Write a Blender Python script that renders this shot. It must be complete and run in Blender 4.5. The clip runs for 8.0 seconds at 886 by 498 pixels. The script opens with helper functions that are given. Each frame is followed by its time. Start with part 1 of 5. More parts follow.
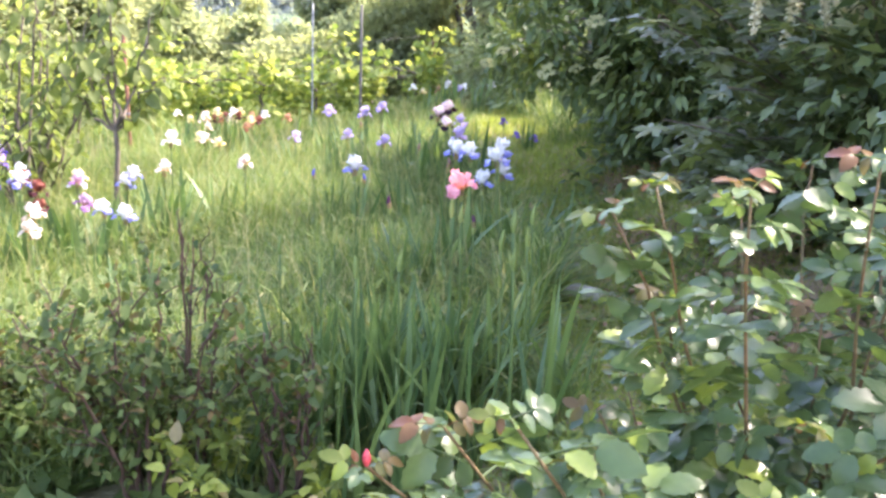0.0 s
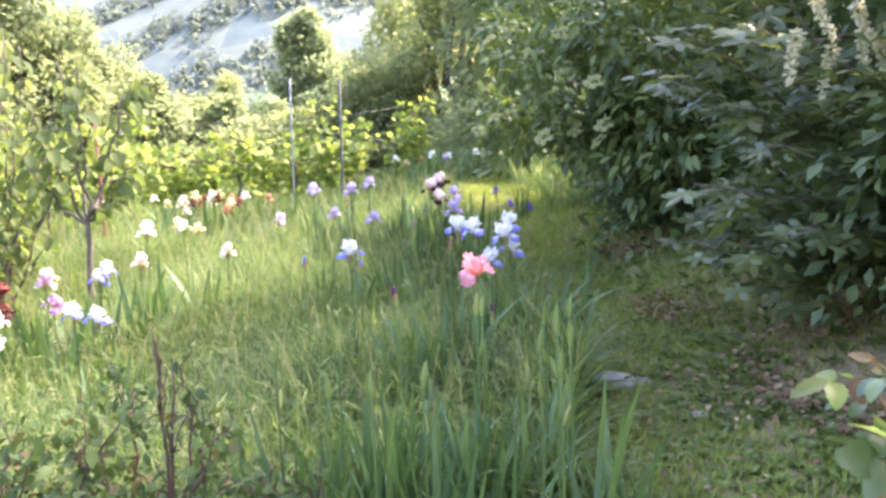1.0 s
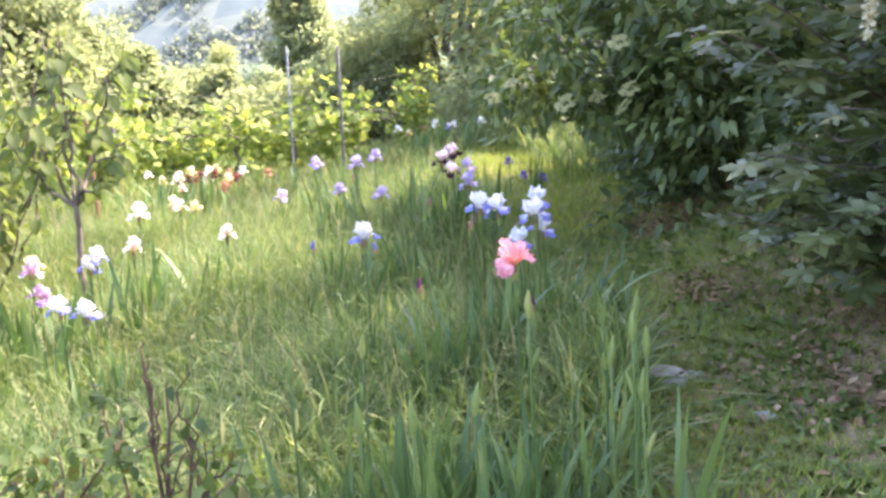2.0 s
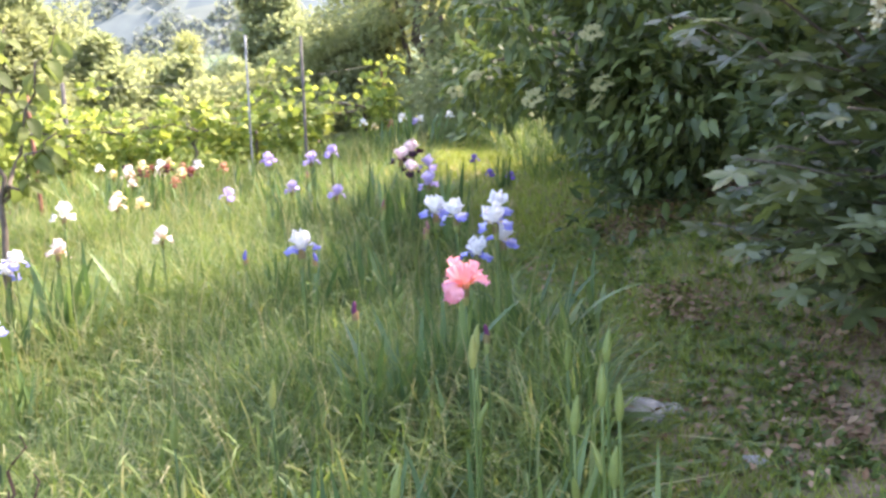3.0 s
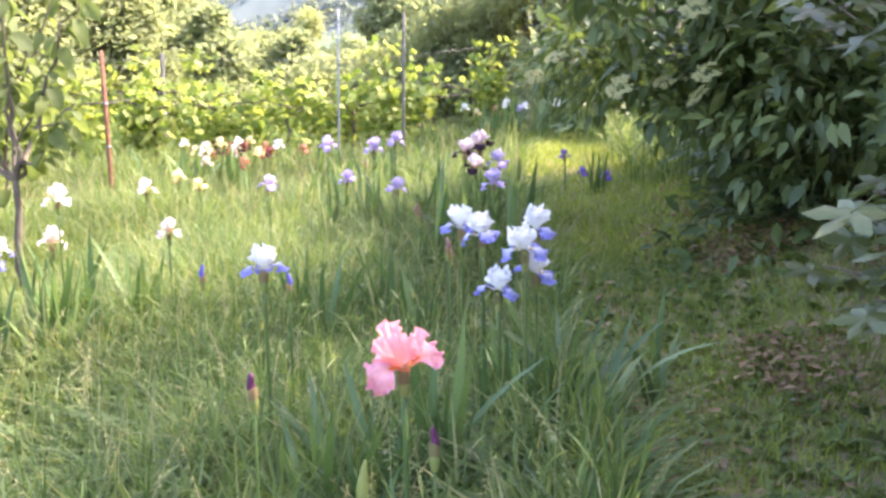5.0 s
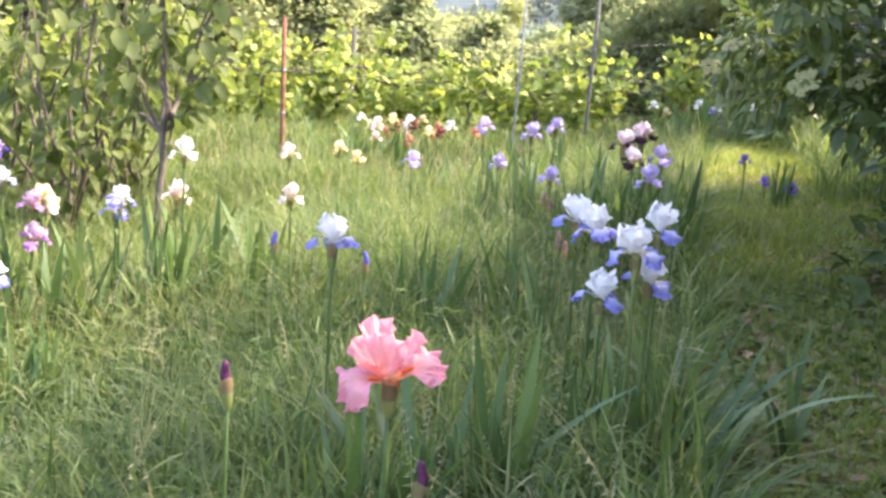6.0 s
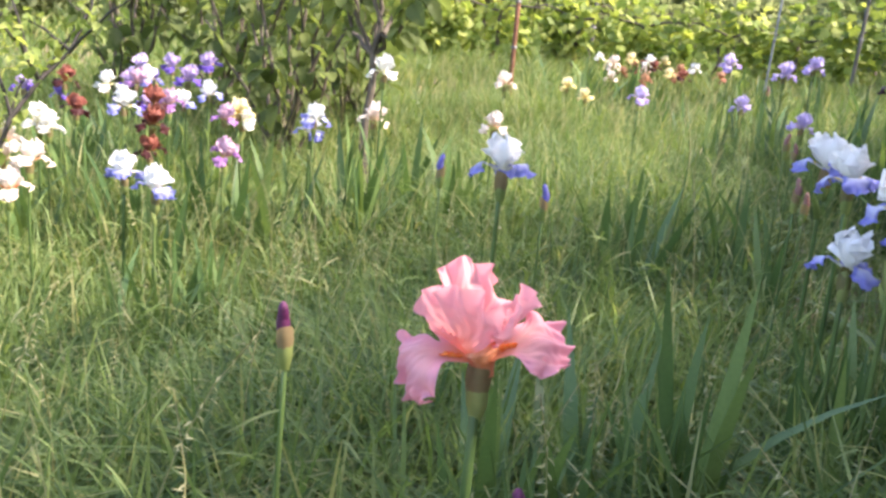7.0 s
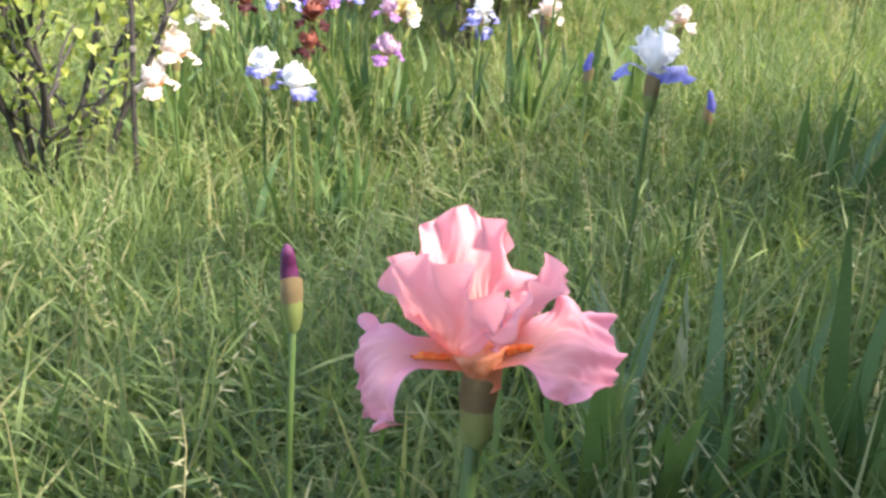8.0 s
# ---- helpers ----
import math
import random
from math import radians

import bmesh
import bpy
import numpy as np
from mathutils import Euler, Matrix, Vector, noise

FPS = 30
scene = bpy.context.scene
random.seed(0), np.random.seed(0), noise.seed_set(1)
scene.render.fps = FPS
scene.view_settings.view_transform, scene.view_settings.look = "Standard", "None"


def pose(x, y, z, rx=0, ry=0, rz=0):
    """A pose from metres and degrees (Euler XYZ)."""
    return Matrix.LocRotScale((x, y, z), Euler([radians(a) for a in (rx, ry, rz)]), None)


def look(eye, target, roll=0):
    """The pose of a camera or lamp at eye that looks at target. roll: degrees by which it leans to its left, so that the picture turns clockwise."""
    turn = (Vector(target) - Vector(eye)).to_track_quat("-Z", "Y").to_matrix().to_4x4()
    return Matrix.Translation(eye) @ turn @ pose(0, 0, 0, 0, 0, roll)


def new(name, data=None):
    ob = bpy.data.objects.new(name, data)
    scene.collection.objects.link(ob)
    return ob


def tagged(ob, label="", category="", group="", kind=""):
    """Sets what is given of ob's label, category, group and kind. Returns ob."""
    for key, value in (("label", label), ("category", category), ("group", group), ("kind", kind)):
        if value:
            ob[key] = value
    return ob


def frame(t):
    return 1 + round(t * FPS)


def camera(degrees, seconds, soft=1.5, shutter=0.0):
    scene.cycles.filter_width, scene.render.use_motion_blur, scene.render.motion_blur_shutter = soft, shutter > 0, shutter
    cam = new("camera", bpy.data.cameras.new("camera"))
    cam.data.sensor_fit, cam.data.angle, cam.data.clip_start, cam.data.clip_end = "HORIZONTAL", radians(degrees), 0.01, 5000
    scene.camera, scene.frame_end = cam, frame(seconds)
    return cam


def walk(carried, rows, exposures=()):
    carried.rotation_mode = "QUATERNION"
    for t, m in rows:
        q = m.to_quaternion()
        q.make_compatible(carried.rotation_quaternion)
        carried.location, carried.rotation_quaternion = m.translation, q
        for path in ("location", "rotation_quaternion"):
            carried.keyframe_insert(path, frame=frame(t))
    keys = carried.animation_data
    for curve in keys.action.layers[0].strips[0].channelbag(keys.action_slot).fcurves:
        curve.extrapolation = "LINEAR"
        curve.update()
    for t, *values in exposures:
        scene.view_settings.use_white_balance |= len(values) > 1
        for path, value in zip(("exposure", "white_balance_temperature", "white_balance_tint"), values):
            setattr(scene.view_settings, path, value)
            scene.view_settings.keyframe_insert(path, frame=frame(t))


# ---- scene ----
cam = camera(48.3, 8.0, soft=2.8)
EXPOSURES = [(0.0, 2.98, 6700, 24), (1.2, 2.96, 6700, 24), (2.5, 2.93, 6850, 25), (3.0, 2.83, 6950, 25), (3.5, 2.95, 6950, 25), (4.0, 3.0, 6950, 25), (5.5, 2.85, 6900, 25), (6.5, 2.44, 7000, 20), (8.0, 2.23, 6800, 14)]
PATH = [
    (0, (0.643, -0.276, 1.42), (0.457, 1.679, 1.042), 1.8),
    (0.2, (0.599, -0.199, 1.422), (0.43, 1.773, 1.131), 0.5),
    (0.4, (0.555, -0.122, 1.424), (0.404, 1.851, 1.127), 0.5),
    (0.5, (0.533, -0.083, 1.425), (0.364, 1.884, 1.103), 0.2),
    (0.7, (0.522, 0.006, 1.426), (0.367, 1.971, 1.086), -0.3),
    (0.8, (0.517, 0.051, 1.427), (0.36, 2.02, 1.113), -0.6),
    (1, (0.506, 0.14, 1.428), (0.352, 2.119, 1.184), -1.2),
    (1.2, (0.49, 0.235, 1.431), (0.308, 2.208, 1.158), -2.1),
    (2.3, (0.366, 0.667, 1.428), (0.221, 2.638, 1.12), -2.3),
    (2.5, (0.382, 0.771, 1.418), (0.188, 2.744, 1.154), -1.1),
    (2.7, (0.402, 0.842, 1.421), (0.208, 2.812, 1.134), -1.2),
    (2.8, (0.413, 0.878, 1.422), (0.223, 2.85, 1.15), -1.6),
    (3, (0.433, 0.949, 1.425), (0.336, 2.921, 1.103), -1.6),
    (3.2, (0.439, 1.033, 1.428), (0.353, 3.012, 1.156), -2.4),
    (3.5, (0.449, 1.158, 1.433), (0.38, 3.135, 1.138), -0.9),
    (3.7, (0.472, 1.239, 1.432), (0.403, 3.21, 1.103), 0.3),
    (4, (0.506, 1.36, 1.431), (0.35, 3.331, 1.128), -0.7),
    (4.2, (0.564, 1.427, 1.431), (0.285, 3.386, 1.138), -0.2),
    (5.3, (0.771, 1.938, 1.399), (0.364, 3.862, 1.035), 1.5),
    (5.5, (0.835, 2.019, 1.398), (0.33, 3.922, 1.046), 2.6),
    (5.7, (0.826, 2.09, 1.374), (0.227, 3.966, 1.029), 3.3),
    (5.8, (0.822, 2.125, 1.363), (0.177, 3.982, 0.993), 2.9),
    (6, (0.813, 2.196, 1.339), (0.1, 4.026, 0.961), 5.0),
    (6.2, (0.793, 2.275, 1.324), (0.028, 4.091, 0.978), 6.8),
    (6.3, (0.783, 2.315, 1.316), (-0.01, 4.117, 0.965), 6.4),
    (6.5, (0.763, 2.394, 1.301), (-0.125, 4.149, 0.937), 4.1),
    (6.7, (0.752, 2.481, 1.275), (-0.221, 4.184, 0.882), 6.0),
    (6.8, (0.746, 2.525, 1.263), (-0.243, 4.204, 0.812), 6.8),
    (7, (0.735, 2.612, 1.237), (-0.368, 4.195, 0.713), 6.6),
    (7.2, (0.734, 2.668, 1.229), (-0.44, 4.195, 0.692), 6.6),
    (7.5, (0.732, 2.751, 1.218), (-0.516, 4.176, 0.577), 5.1),
    (7.7, (0.706, 2.805, 1.211), (-0.575, 4.18, 0.526), 5.6),
    (8, (0.667, 2.887, 1.201), (-0.679, 4.162, 0.452), 5.0),
]
walk(cam, [(t, look(eye, target, roll)) for t, eye, target, roll in PATH], EXPOSURES)

# ---- light: late-spring sun ahead on the right, behind the hedge ----
SUN_AZ, SUN_EL = 66.0, 50.0
world = bpy.data.worlds.new("sky")
scene.world = world
world.use_nodes = True
wt = world.node_tree
sky = wt.nodes.new("ShaderNodeTexSky")
sky.sky_type, sky.sun_disc = "NISHITA", False
sky.sun_elevation, sky.sun_rotation = radians(SUN_EL), radians(SUN_AZ)
sky.air_density, sky.dust_density = 1.0, 2.5
wt.links.new(sky.outputs[0], wt.nodes["Background"].inputs[0])
wt.nodes["Background"].inputs[1].default_value = 0.15
sun_data = bpy.data.lights.new("sun", "SUN")
sun_data.energy, sun_data.angle, sun_data.color = 2.4, radians(0.6), (1.0, 0.94, 0.84)
sun = new("sun", sun_data)
_sd = Vector((math.sin(radians(SUN_AZ)) * math.cos(radians(SUN_EL)), math.cos(radians(SUN_AZ)) * math.cos(radians(SUN_EL)), math.sin(radians(SUN_EL))))
sun.matrix_world = look(_sd * 50, (0, 0, 0))

rng = np.random.default_rng(7)


# ---- materials ----
def _nodes(name):
    m = bpy.data.materials.new(name)
    m.use_nodes = True
    nt = m.node_tree
    return m, nt, nt.nodes["Principled BSDF"], nt.nodes["Material Output"]


def _ramp(nt, fac, stops):
    r = nt.nodes.new("ShaderNodeValToRGB")
    e = r.color_ramp.elements
    while len(e) < len(stops):
        e.new(0.5)
    for k, (p, c) in enumerate(stops):
        e[k].position, e[k].color = p, (*c, 1)
    nt.links.new(fac, r.inputs[0])
    return r.outputs[0]


def _mix(nt, kind, fac, a, b):
    n = nt.nodes.new("ShaderNodeMix")
    n.data_type, n.blend_type = "RGBA", kind
    for sock, v in ((n.inputs[0], fac), (n.inputs[6], a), (n.inputs[7], b)):
        if isinstance(v, (int, float)):
            sock.default_value = v
        elif isinstance(v, tuple):
            sock.default_value = (*v, 1)
        else:
            nt.links.new(v, sock)
    return n.outputs[2]


def _noise(nt, scale, detail=4.0, coords="Object"):
    tc = nt.nodes.new("ShaderNodeTexCoord")
    n = nt.nodes.new("ShaderNodeTexNoise")
    n.inputs["Scale"].default_value, n.inputs["Detail"].default_value = scale, detail
    nt.links.new(tc.outputs[coords], n.inputs["Vector"])
    return n.outputs[0]


def _bump(nt, bsdf, height, strength, distance=0.01):
    b = nt.nodes.new("ShaderNodeBump")
    b.inputs["Strength"].default_value, b.inputs["Distance"].default_value = strength, distance
    nt.links.new(height, b.inputs["Height"])
    nt.links.new(b.outputs[0], bsdf.inputs["Normal"])


def leaf_mat(name, dark, mid, light, translucent=0.35, rough=0.5, per="island", dry=None, spec=0.4, blotch=0.75, glow=(1.4, 1.38, 0.78)):
    """Leaf or blade: colour varies leaf by leaf and in blotches, light passes through."""
    m, nt, bsdf, out = _nodes(name)
    if per == "island":
        r = nt.nodes.new("ShaderNodeNewGeometry").outputs["Random Per Island"]
    elif per == "object":
        r = nt.nodes.new("ShaderNodeObjectInfo").outputs["Random"]
    else:
        add = nt.nodes.new("ShaderNodeMath")
        add.operation = "ADD"
        nt.links.new(nt.nodes.new("ShaderNodeObjectInfo").outputs["Random"], add.inputs[0])
        nt.links.new(nt.nodes.new("ShaderNodeNewGeometry").outputs["Random Per Island"], add.inputs[1])
        wrap = nt.nodes.new("ShaderNodeMath")
        wrap.operation = "FRACT"
        nt.links.new(add.outputs[0], wrap.inputs[0])
        r = wrap.outputs[0]
    stops = [(0.0, dark), (0.5, mid), (0.93, light)]
    if dry:
        stops = [(0.0, dark), (0.45, mid), (0.86, light), (0.95, dry)]
    col = _ramp(nt, r, stops)
    blot = _ramp(nt, _noise(nt, 1.1, 3.0), [(0.3, (0.62, 0.66, 0.6)), (0.7, (1.2, 1.15, 1.05))])
    col = _mix(nt, "MULTIPLY", blotch, col, blot)
    fine = _ramp(nt, _noise(nt, 90.0, 3.0), [(0.3, (0.8, 0.82, 0.8)), (0.7, (1.12, 1.1, 1.08))])
    col = _mix(nt, "MULTIPLY", 0.6, col, fine)
    nt.links.new(col, bsdf.inputs["Base Color"])
    bsdf.inputs["Roughness"].default_value = rough
    bsdf.inputs["Specular IOR Level"].default_value = spec
    tr = nt.nodes.new("ShaderNodeBsdfTranslucent")
    warm = _mix(nt, "MULTIPLY", 1.0, col, glow)
    nt.links.new(warm, tr.inputs[0])
    ms = nt.nodes.new("ShaderNodeMixShader")
    ms.inputs[0].default_value = translucent
    nt.links.new(bsdf.outputs[0], ms.inputs[1])
    nt.links.new(tr.outputs[0], ms.inputs[2])
    nt.links.new(ms.outputs[0], out.inputs[0])
    return m


def petal_mat(name, centre, edge, haft, start=0.35, end=0.75, translucent=0.35):
    """Petal: haft colour at the base, centre colour, edge colour towards rim and tip; fine veins along it."""
    m, nt, bsdf, out = _nodes(name)
    uv = nt.nodes.new("ShaderNodeUVMap")
    sep = nt.nodes.new("ShaderNodeSeparateXYZ")
    nt.links.new(uv.outputs[0], sep.inputs[0])
    u, v = sep.outputs[0], sep.outputs[1]
    a = nt.nodes.new("ShaderNodeMath")
    a.operation = "MULTIPLY_ADD"
    nt.links.new(v, a.inputs[0])
    a.inputs[1].default_value, a.inputs[2].default_value = 2.0, -1.0
    b = nt.nodes.new("ShaderNodeMath")
    b.operation = "ABSOLUTE"
    nt.links.new(a.outputs[0], b.inputs[0])
    c = nt.nodes.new("ShaderNodeMath")
    c.operation = "MAXIMUM"
    nt.links.new(b.outputs[0], c.inputs[0])
    nt.links.new(u, c.inputs[1])
    d = nt.nodes.new("ShaderNodeMath")
    d.operation = "MULTIPLY_ADD"
    nt.links.new(_noise(nt, 60.0, 3.0), d.inputs[0])
    d.inputs[1].default_value = 0.35
    nt.links.new(c.outputs[0], d.inputs[2])
    col = _ramp(nt, d.outputs[0], [(start + 0.17, centre), (end + 0.17, edge)])
    hf = _ramp(nt, u, [(0.05, (1, 1, 1)), (0.3, (0, 0, 0))])
    col = _mix(nt, "MIX", hf, col, haft)
    w = nt.nodes.new("ShaderNodeTexWave")
    w.inputs["Scale"].default_value, w.inputs["Distortion"].default_value = 4.5, 6.0
    w.bands_direction = "Y"
    nt.links.new(uv.outputs[0], w.inputs["Vector"])
    veins = _ramp(nt, w.outputs[1], [(0.0, (0.9, 0.88, 0.9)), (0.6, (1.03, 1.03, 1.03))])
    col = _mix(nt, "MULTIPLY", 0.16, col, veins)
    nt.links.new(col, bsdf.inputs["Base Color"])
    bsdf.inputs["Roughness"].default_value = 0.55
    bsdf.inputs["Sheen Weight"].default_value = 0.1
    bsdf.inputs["Specular IOR Level"].default_value = 0.3
    _bump(nt, bsdf, _noise(nt, 160.0, 3.0), 0.12, 0.002)
    tr = nt.nodes.new("ShaderNodeBsdfTranslucent")
    nt.links.new(col, tr.inputs[0])
    ms = nt.nodes.new("ShaderNodeMixShader")
    ms.inputs[0].default_value = translucent
    nt.links.new(bsdf.outputs[0], ms.inputs[1])
    nt.links.new(tr.outputs[0], ms.inputs[2])
    nt.links.new(ms.outputs[0], out.inputs[0])
    return m


def rough_mat(name, a, b, scale, rough=0.85, fine=None, bump=0.5, metal=0.0, dist=0.01):
    m, nt, bsdf, out = _nodes(name)
    n1 = _noise(nt, scale, 5.0)
    col = _ramp(nt, n1, [(0.32, a), (0.68, b)])
    n2 = _noise(nt, fine or scale * 9, 4.0)
    col = _mix(nt, "MULTIPLY", 0.7, col, _ramp(nt, n2, [(0.3, (0.65, 0.65, 0.65)), (0.7, (1.15, 1.15, 1.15))]))
    nt.links.new(col, bsdf.inputs["Base Color"])
    bsdf.inputs["Roughness"].default_value, bsdf.inputs["Metallic"].default_value = rough, metal
    _bump(nt, bsdf, n2, bump, dist)
    return m


M = {
    "grass": leaf_mat("grass", (0.08, 0.137, 0.05), (0.136, 0.207, 0.072), (0.22, 0.29, 0.108), 0.46, 0.48, dry=(0.36, 0.36, 0.18), spec=0.3),
    "short_grass": leaf_mat("short_grass", (0.165, 0.22, 0.05), (0.245, 0.31, 0.065), (0.335, 0.395, 0.09), 0.4, 0.55, dry=(0.4, 0.33, 0.18)),
    "seed": leaf_mat("seed_heads", (0.3, 0.3, 0.15), (0.4, 0.39, 0.22), (0.5, 0.47, 0.3), 0.4, 0.6),
    "tips": leaf_mat("pale_grass_tips", (0.15, 0.23, 0.075), (0.22, 0.3, 0.11), (0.3, 0.37, 0.16), 0.4, 0.55, spec=0.3, dry=(0.38, 0.36, 0.2)),
    "weed": leaf_mat("weed", (0.08, 0.13, 0.04), (0.13, 0.19, 0.055), (0.19, 0.26, 0.08), 0.3, 0.5),
    "hedge": leaf_mat("hedge_leaf", (0.058, 0.093, 0.042), (0.09, 0.135, 0.058), (0.155, 0.205, 0.085), 0.28, 0.42),
    "elder": leaf_mat("elder_leaf", (0.062, 0.102, 0.042), (0.1, 0.15, 0.056), (0.17, 0.225, 0.08), 0.3, 0.42),
    "fig": leaf_mat("fig_leaf", (0.072, 0.102, 0.045), (0.118, 0.155, 0.065), (0.2, 0.24, 0.1), 0.34, 0.36, per="object", spec=0.55),
    "hedge_far": leaf_mat("far_hedge_leaf", (0.068, 0.108, 0.046), (0.1, 0.15, 0.06), (0.16, 0.215, 0.085), 0.35, 0.45),
    "vine": leaf_mat("vine_leaf", (0.16, 0.235, 0.07), (0.28, 0.355, 0.105), (0.46, 0.5, 0.175), 0.5, 0.5, spec=0.25),
    # Next three: far-tree greens, paled so the leaf colour itself carries haze.
    "wood_hazed": leaf_mat("hazed_wood_leaf", (0.23, 0.275, 0.16), (0.28, 0.325, 0.19), (0.34, 0.38, 0.23), 0.62, 0.7, blotch=0.3, spec=0.1, glow=(1.2, 1.2, 0.9)),
    "olive": leaf_mat("hazed_willow_leaf", (0.25, 0.285, 0.16), (0.3, 0.34, 0.19), (0.36, 0.39, 0.23), 0.62, 0.7, blotch=0.3, spec=0.1, glow=(1.2, 1.2, 0.9)),
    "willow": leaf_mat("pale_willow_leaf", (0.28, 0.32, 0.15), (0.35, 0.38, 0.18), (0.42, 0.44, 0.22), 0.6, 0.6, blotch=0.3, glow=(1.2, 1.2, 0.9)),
    "bigleaf": leaf_mat("big_leaf", (0.1, 0.135, 0.055), (0.145, 0.19, 0.075), (0.22, 0.265, 0.1), 0.52, 0.6, per="object", spec=0.2),
    "rose": leaf_mat("rose_leaf", (0.052, 0.095, 0.043), (0.085, 0.143, 0.06), (0.135, 0.205, 0.075), 0.28, 0.32, per="both", dry=(0.23, 0.3, 0.06), spec=0.5),
    "old_rose": leaf_mat("old_rose_leaf", (0.05, 0.085, 0.03), (0.088, 0.135, 0.042), (0.14, 0.19, 0.06), 0.3, 0.55, dry=(0.18, 0.13, 0.06), spec=0.25),
    "twig": rough_mat("brown_twig", (0.06, 0.035, 0.025), (0.14, 0.08, 0.055), 25.0),
    "rose_young": leaf_mat("young_rose_leaf", (0.19, 0.075, 0.04), (0.15, 0.13, 0.05), (0.2, 0.28, 0.05), 0.4, 0.35, per="both"),
    "iris_leaf": leaf_mat("iris_leaf", (0.068, 0.13, 0.055), (0.1, 0.178, 0.07), (0.165, 0.245, 0.09), 0.3, 0.42, per="object"),
    "iris_leaf_far": leaf_mat("iris_leaf_far", (0.07, 0.15, 0.05), (0.11, 0.2, 0.065), (0.19, 0.27, 0.08), 0.35, 0.42),
    "stem": leaf_mat("green_stem", (0.08, 0.145, 0.048), (0.11, 0.18, 0.058), (0.15, 0.22, 0.075), 0.15, 0.45, per="object"),
    "spathe": leaf_mat("spathe", (0.2, 0.28, 0.09), (0.27, 0.35, 0.12), (0.36, 0.4, 0.16), 0.35, 0.5, per="object"),
    # Darker far tree, its green also lightened to hold haze.
    "dark_hazed": leaf_mat("hazed_tree_leaf", (0.22, 0.27, 0.17), (0.27, 0.32, 0.19), (0.33, 0.38, 0.23), 0.58, 0.7, blotch=0.3, spec=0.1, glow=(1.2, 1.2, 0.9)),
    # Blue-grey of distance is in the colour of the hill woods; no air haze.
    "hazed_hillwood": leaf_mat("hazed_hill_wood", (0.16, 0.2, 0.24), (0.19, 0.23, 0.26), (0.22, 0.26, 0.27), 0.5, 0.7),
    "bract": leaf_mat("papery_bract", (0.22, 0.21, 0.1), (0.27, 0.22, 0.12), (0.32, 0.24, 0.14), 0.4, 0.7, per="object"),
    "bark": rough_mat("bark", (0.075, 0.06, 0.045), (0.16, 0.13, 0.1), 14.0),
    "cane": rough_mat("rose_cane", (0.11, 0.1, 0.04), (0.2, 0.11, 0.05), 20.0, 0.6),
    "deadwood": rough_mat("dead_wood", (0.1, 0.05, 0.03), (0.22, 0.12, 0.075), 25.0),
    "rust": rough_mat("rusty_iron", (0.13, 0.055, 0.03), (0.26, 0.11, 0.06), 25.0, 0.8),
    "zinc": rough_mat("galvanised_steel", (0.2, 0.22, 0.22), (0.3, 0.32, 0.32), 16.0, 0.6, metal=0.3, bump=0.15),
    "postwood": rough_mat("grey_post_wood", (0.08, 0.075, 0.065), (0.16, 0.15, 0.13), 12.0),
    "wire": rough_mat("wire", (0.12, 0.12, 0.12), (0.2, 0.2, 0.2), 40.0, 0.5, metal=0.6, bump=0.1),
    "blackpole": rough_mat("dark_stake", (0.025, 0.022, 0.02), (0.06, 0.05, 0.045), 20.0, 0.7),
    "litter": leaf_mat("dead_leaf", (0.17, 0.095, 0.055), (0.28, 0.17, 0.1), (0.4, 0.27, 0.17), 0.1, 0.8),
    "stone": rough_mat("limestone", (0.3, 0.28, 0.25), (0.5, 0.47, 0.42), 15.0),
    "cream": leaf_mat("cream_flower", (0.33, 0.34, 0.16), (0.41, 0.41, 0.21), (0.5, 0.49, 0.28), 0.3, 0.6),
    "whiteflower": leaf_mat("white_raceme", (0.5, 0.47, 0.38), (0.6, 0.57, 0.47), (0.7, 0.68, 0.58), 0.3, 0.6),
    "bud_red": rough_mat("rose_bud", (0.5, 0.03, 0.05), (0.65, 0.08, 0.1), 30.0, 0.5),
    "beard": rough_mat("orange_beard", (0.9, 0.15, 0.03), (0.93, 0.32, 0.07), 300.0, 0.8, bump=0.15, dist=0.001),
    "yellow_beard": rough_mat("yellow_beard", (0.75, 0.5, 0.08), (0.8, 0.6, 0.2), 300.0, 0.8, bump=0.15, dist=0.001),
}


def ground_mat():
    m, nt, bsdf, out = _nodes("garden_soil")
    big = _ramp(nt, _noise(nt, 0.9, 6.0), [(0.34, (0.12, 0.125, 0.045)), (0.48, (0.2, 0.165, 0.085)), (0.62, (0.33, 0.235, 0.15))])
    fine = _noise(nt, 45.0, 6.0)
    col = _mix(nt, "MULTIPLY", 0.8, big, _ramp(nt, fine, [(0.3, (0.55, 0.55, 0.55)), (0.7, (1.3, 1.25, 1.2))]))
    nt.links.new(col, bsdf.inputs["Base Color"])
    bsdf.inputs["Roughness"].default_value = 0.95
    _bump(nt, bsdf, fine, 0.8, 0.02)
    return m


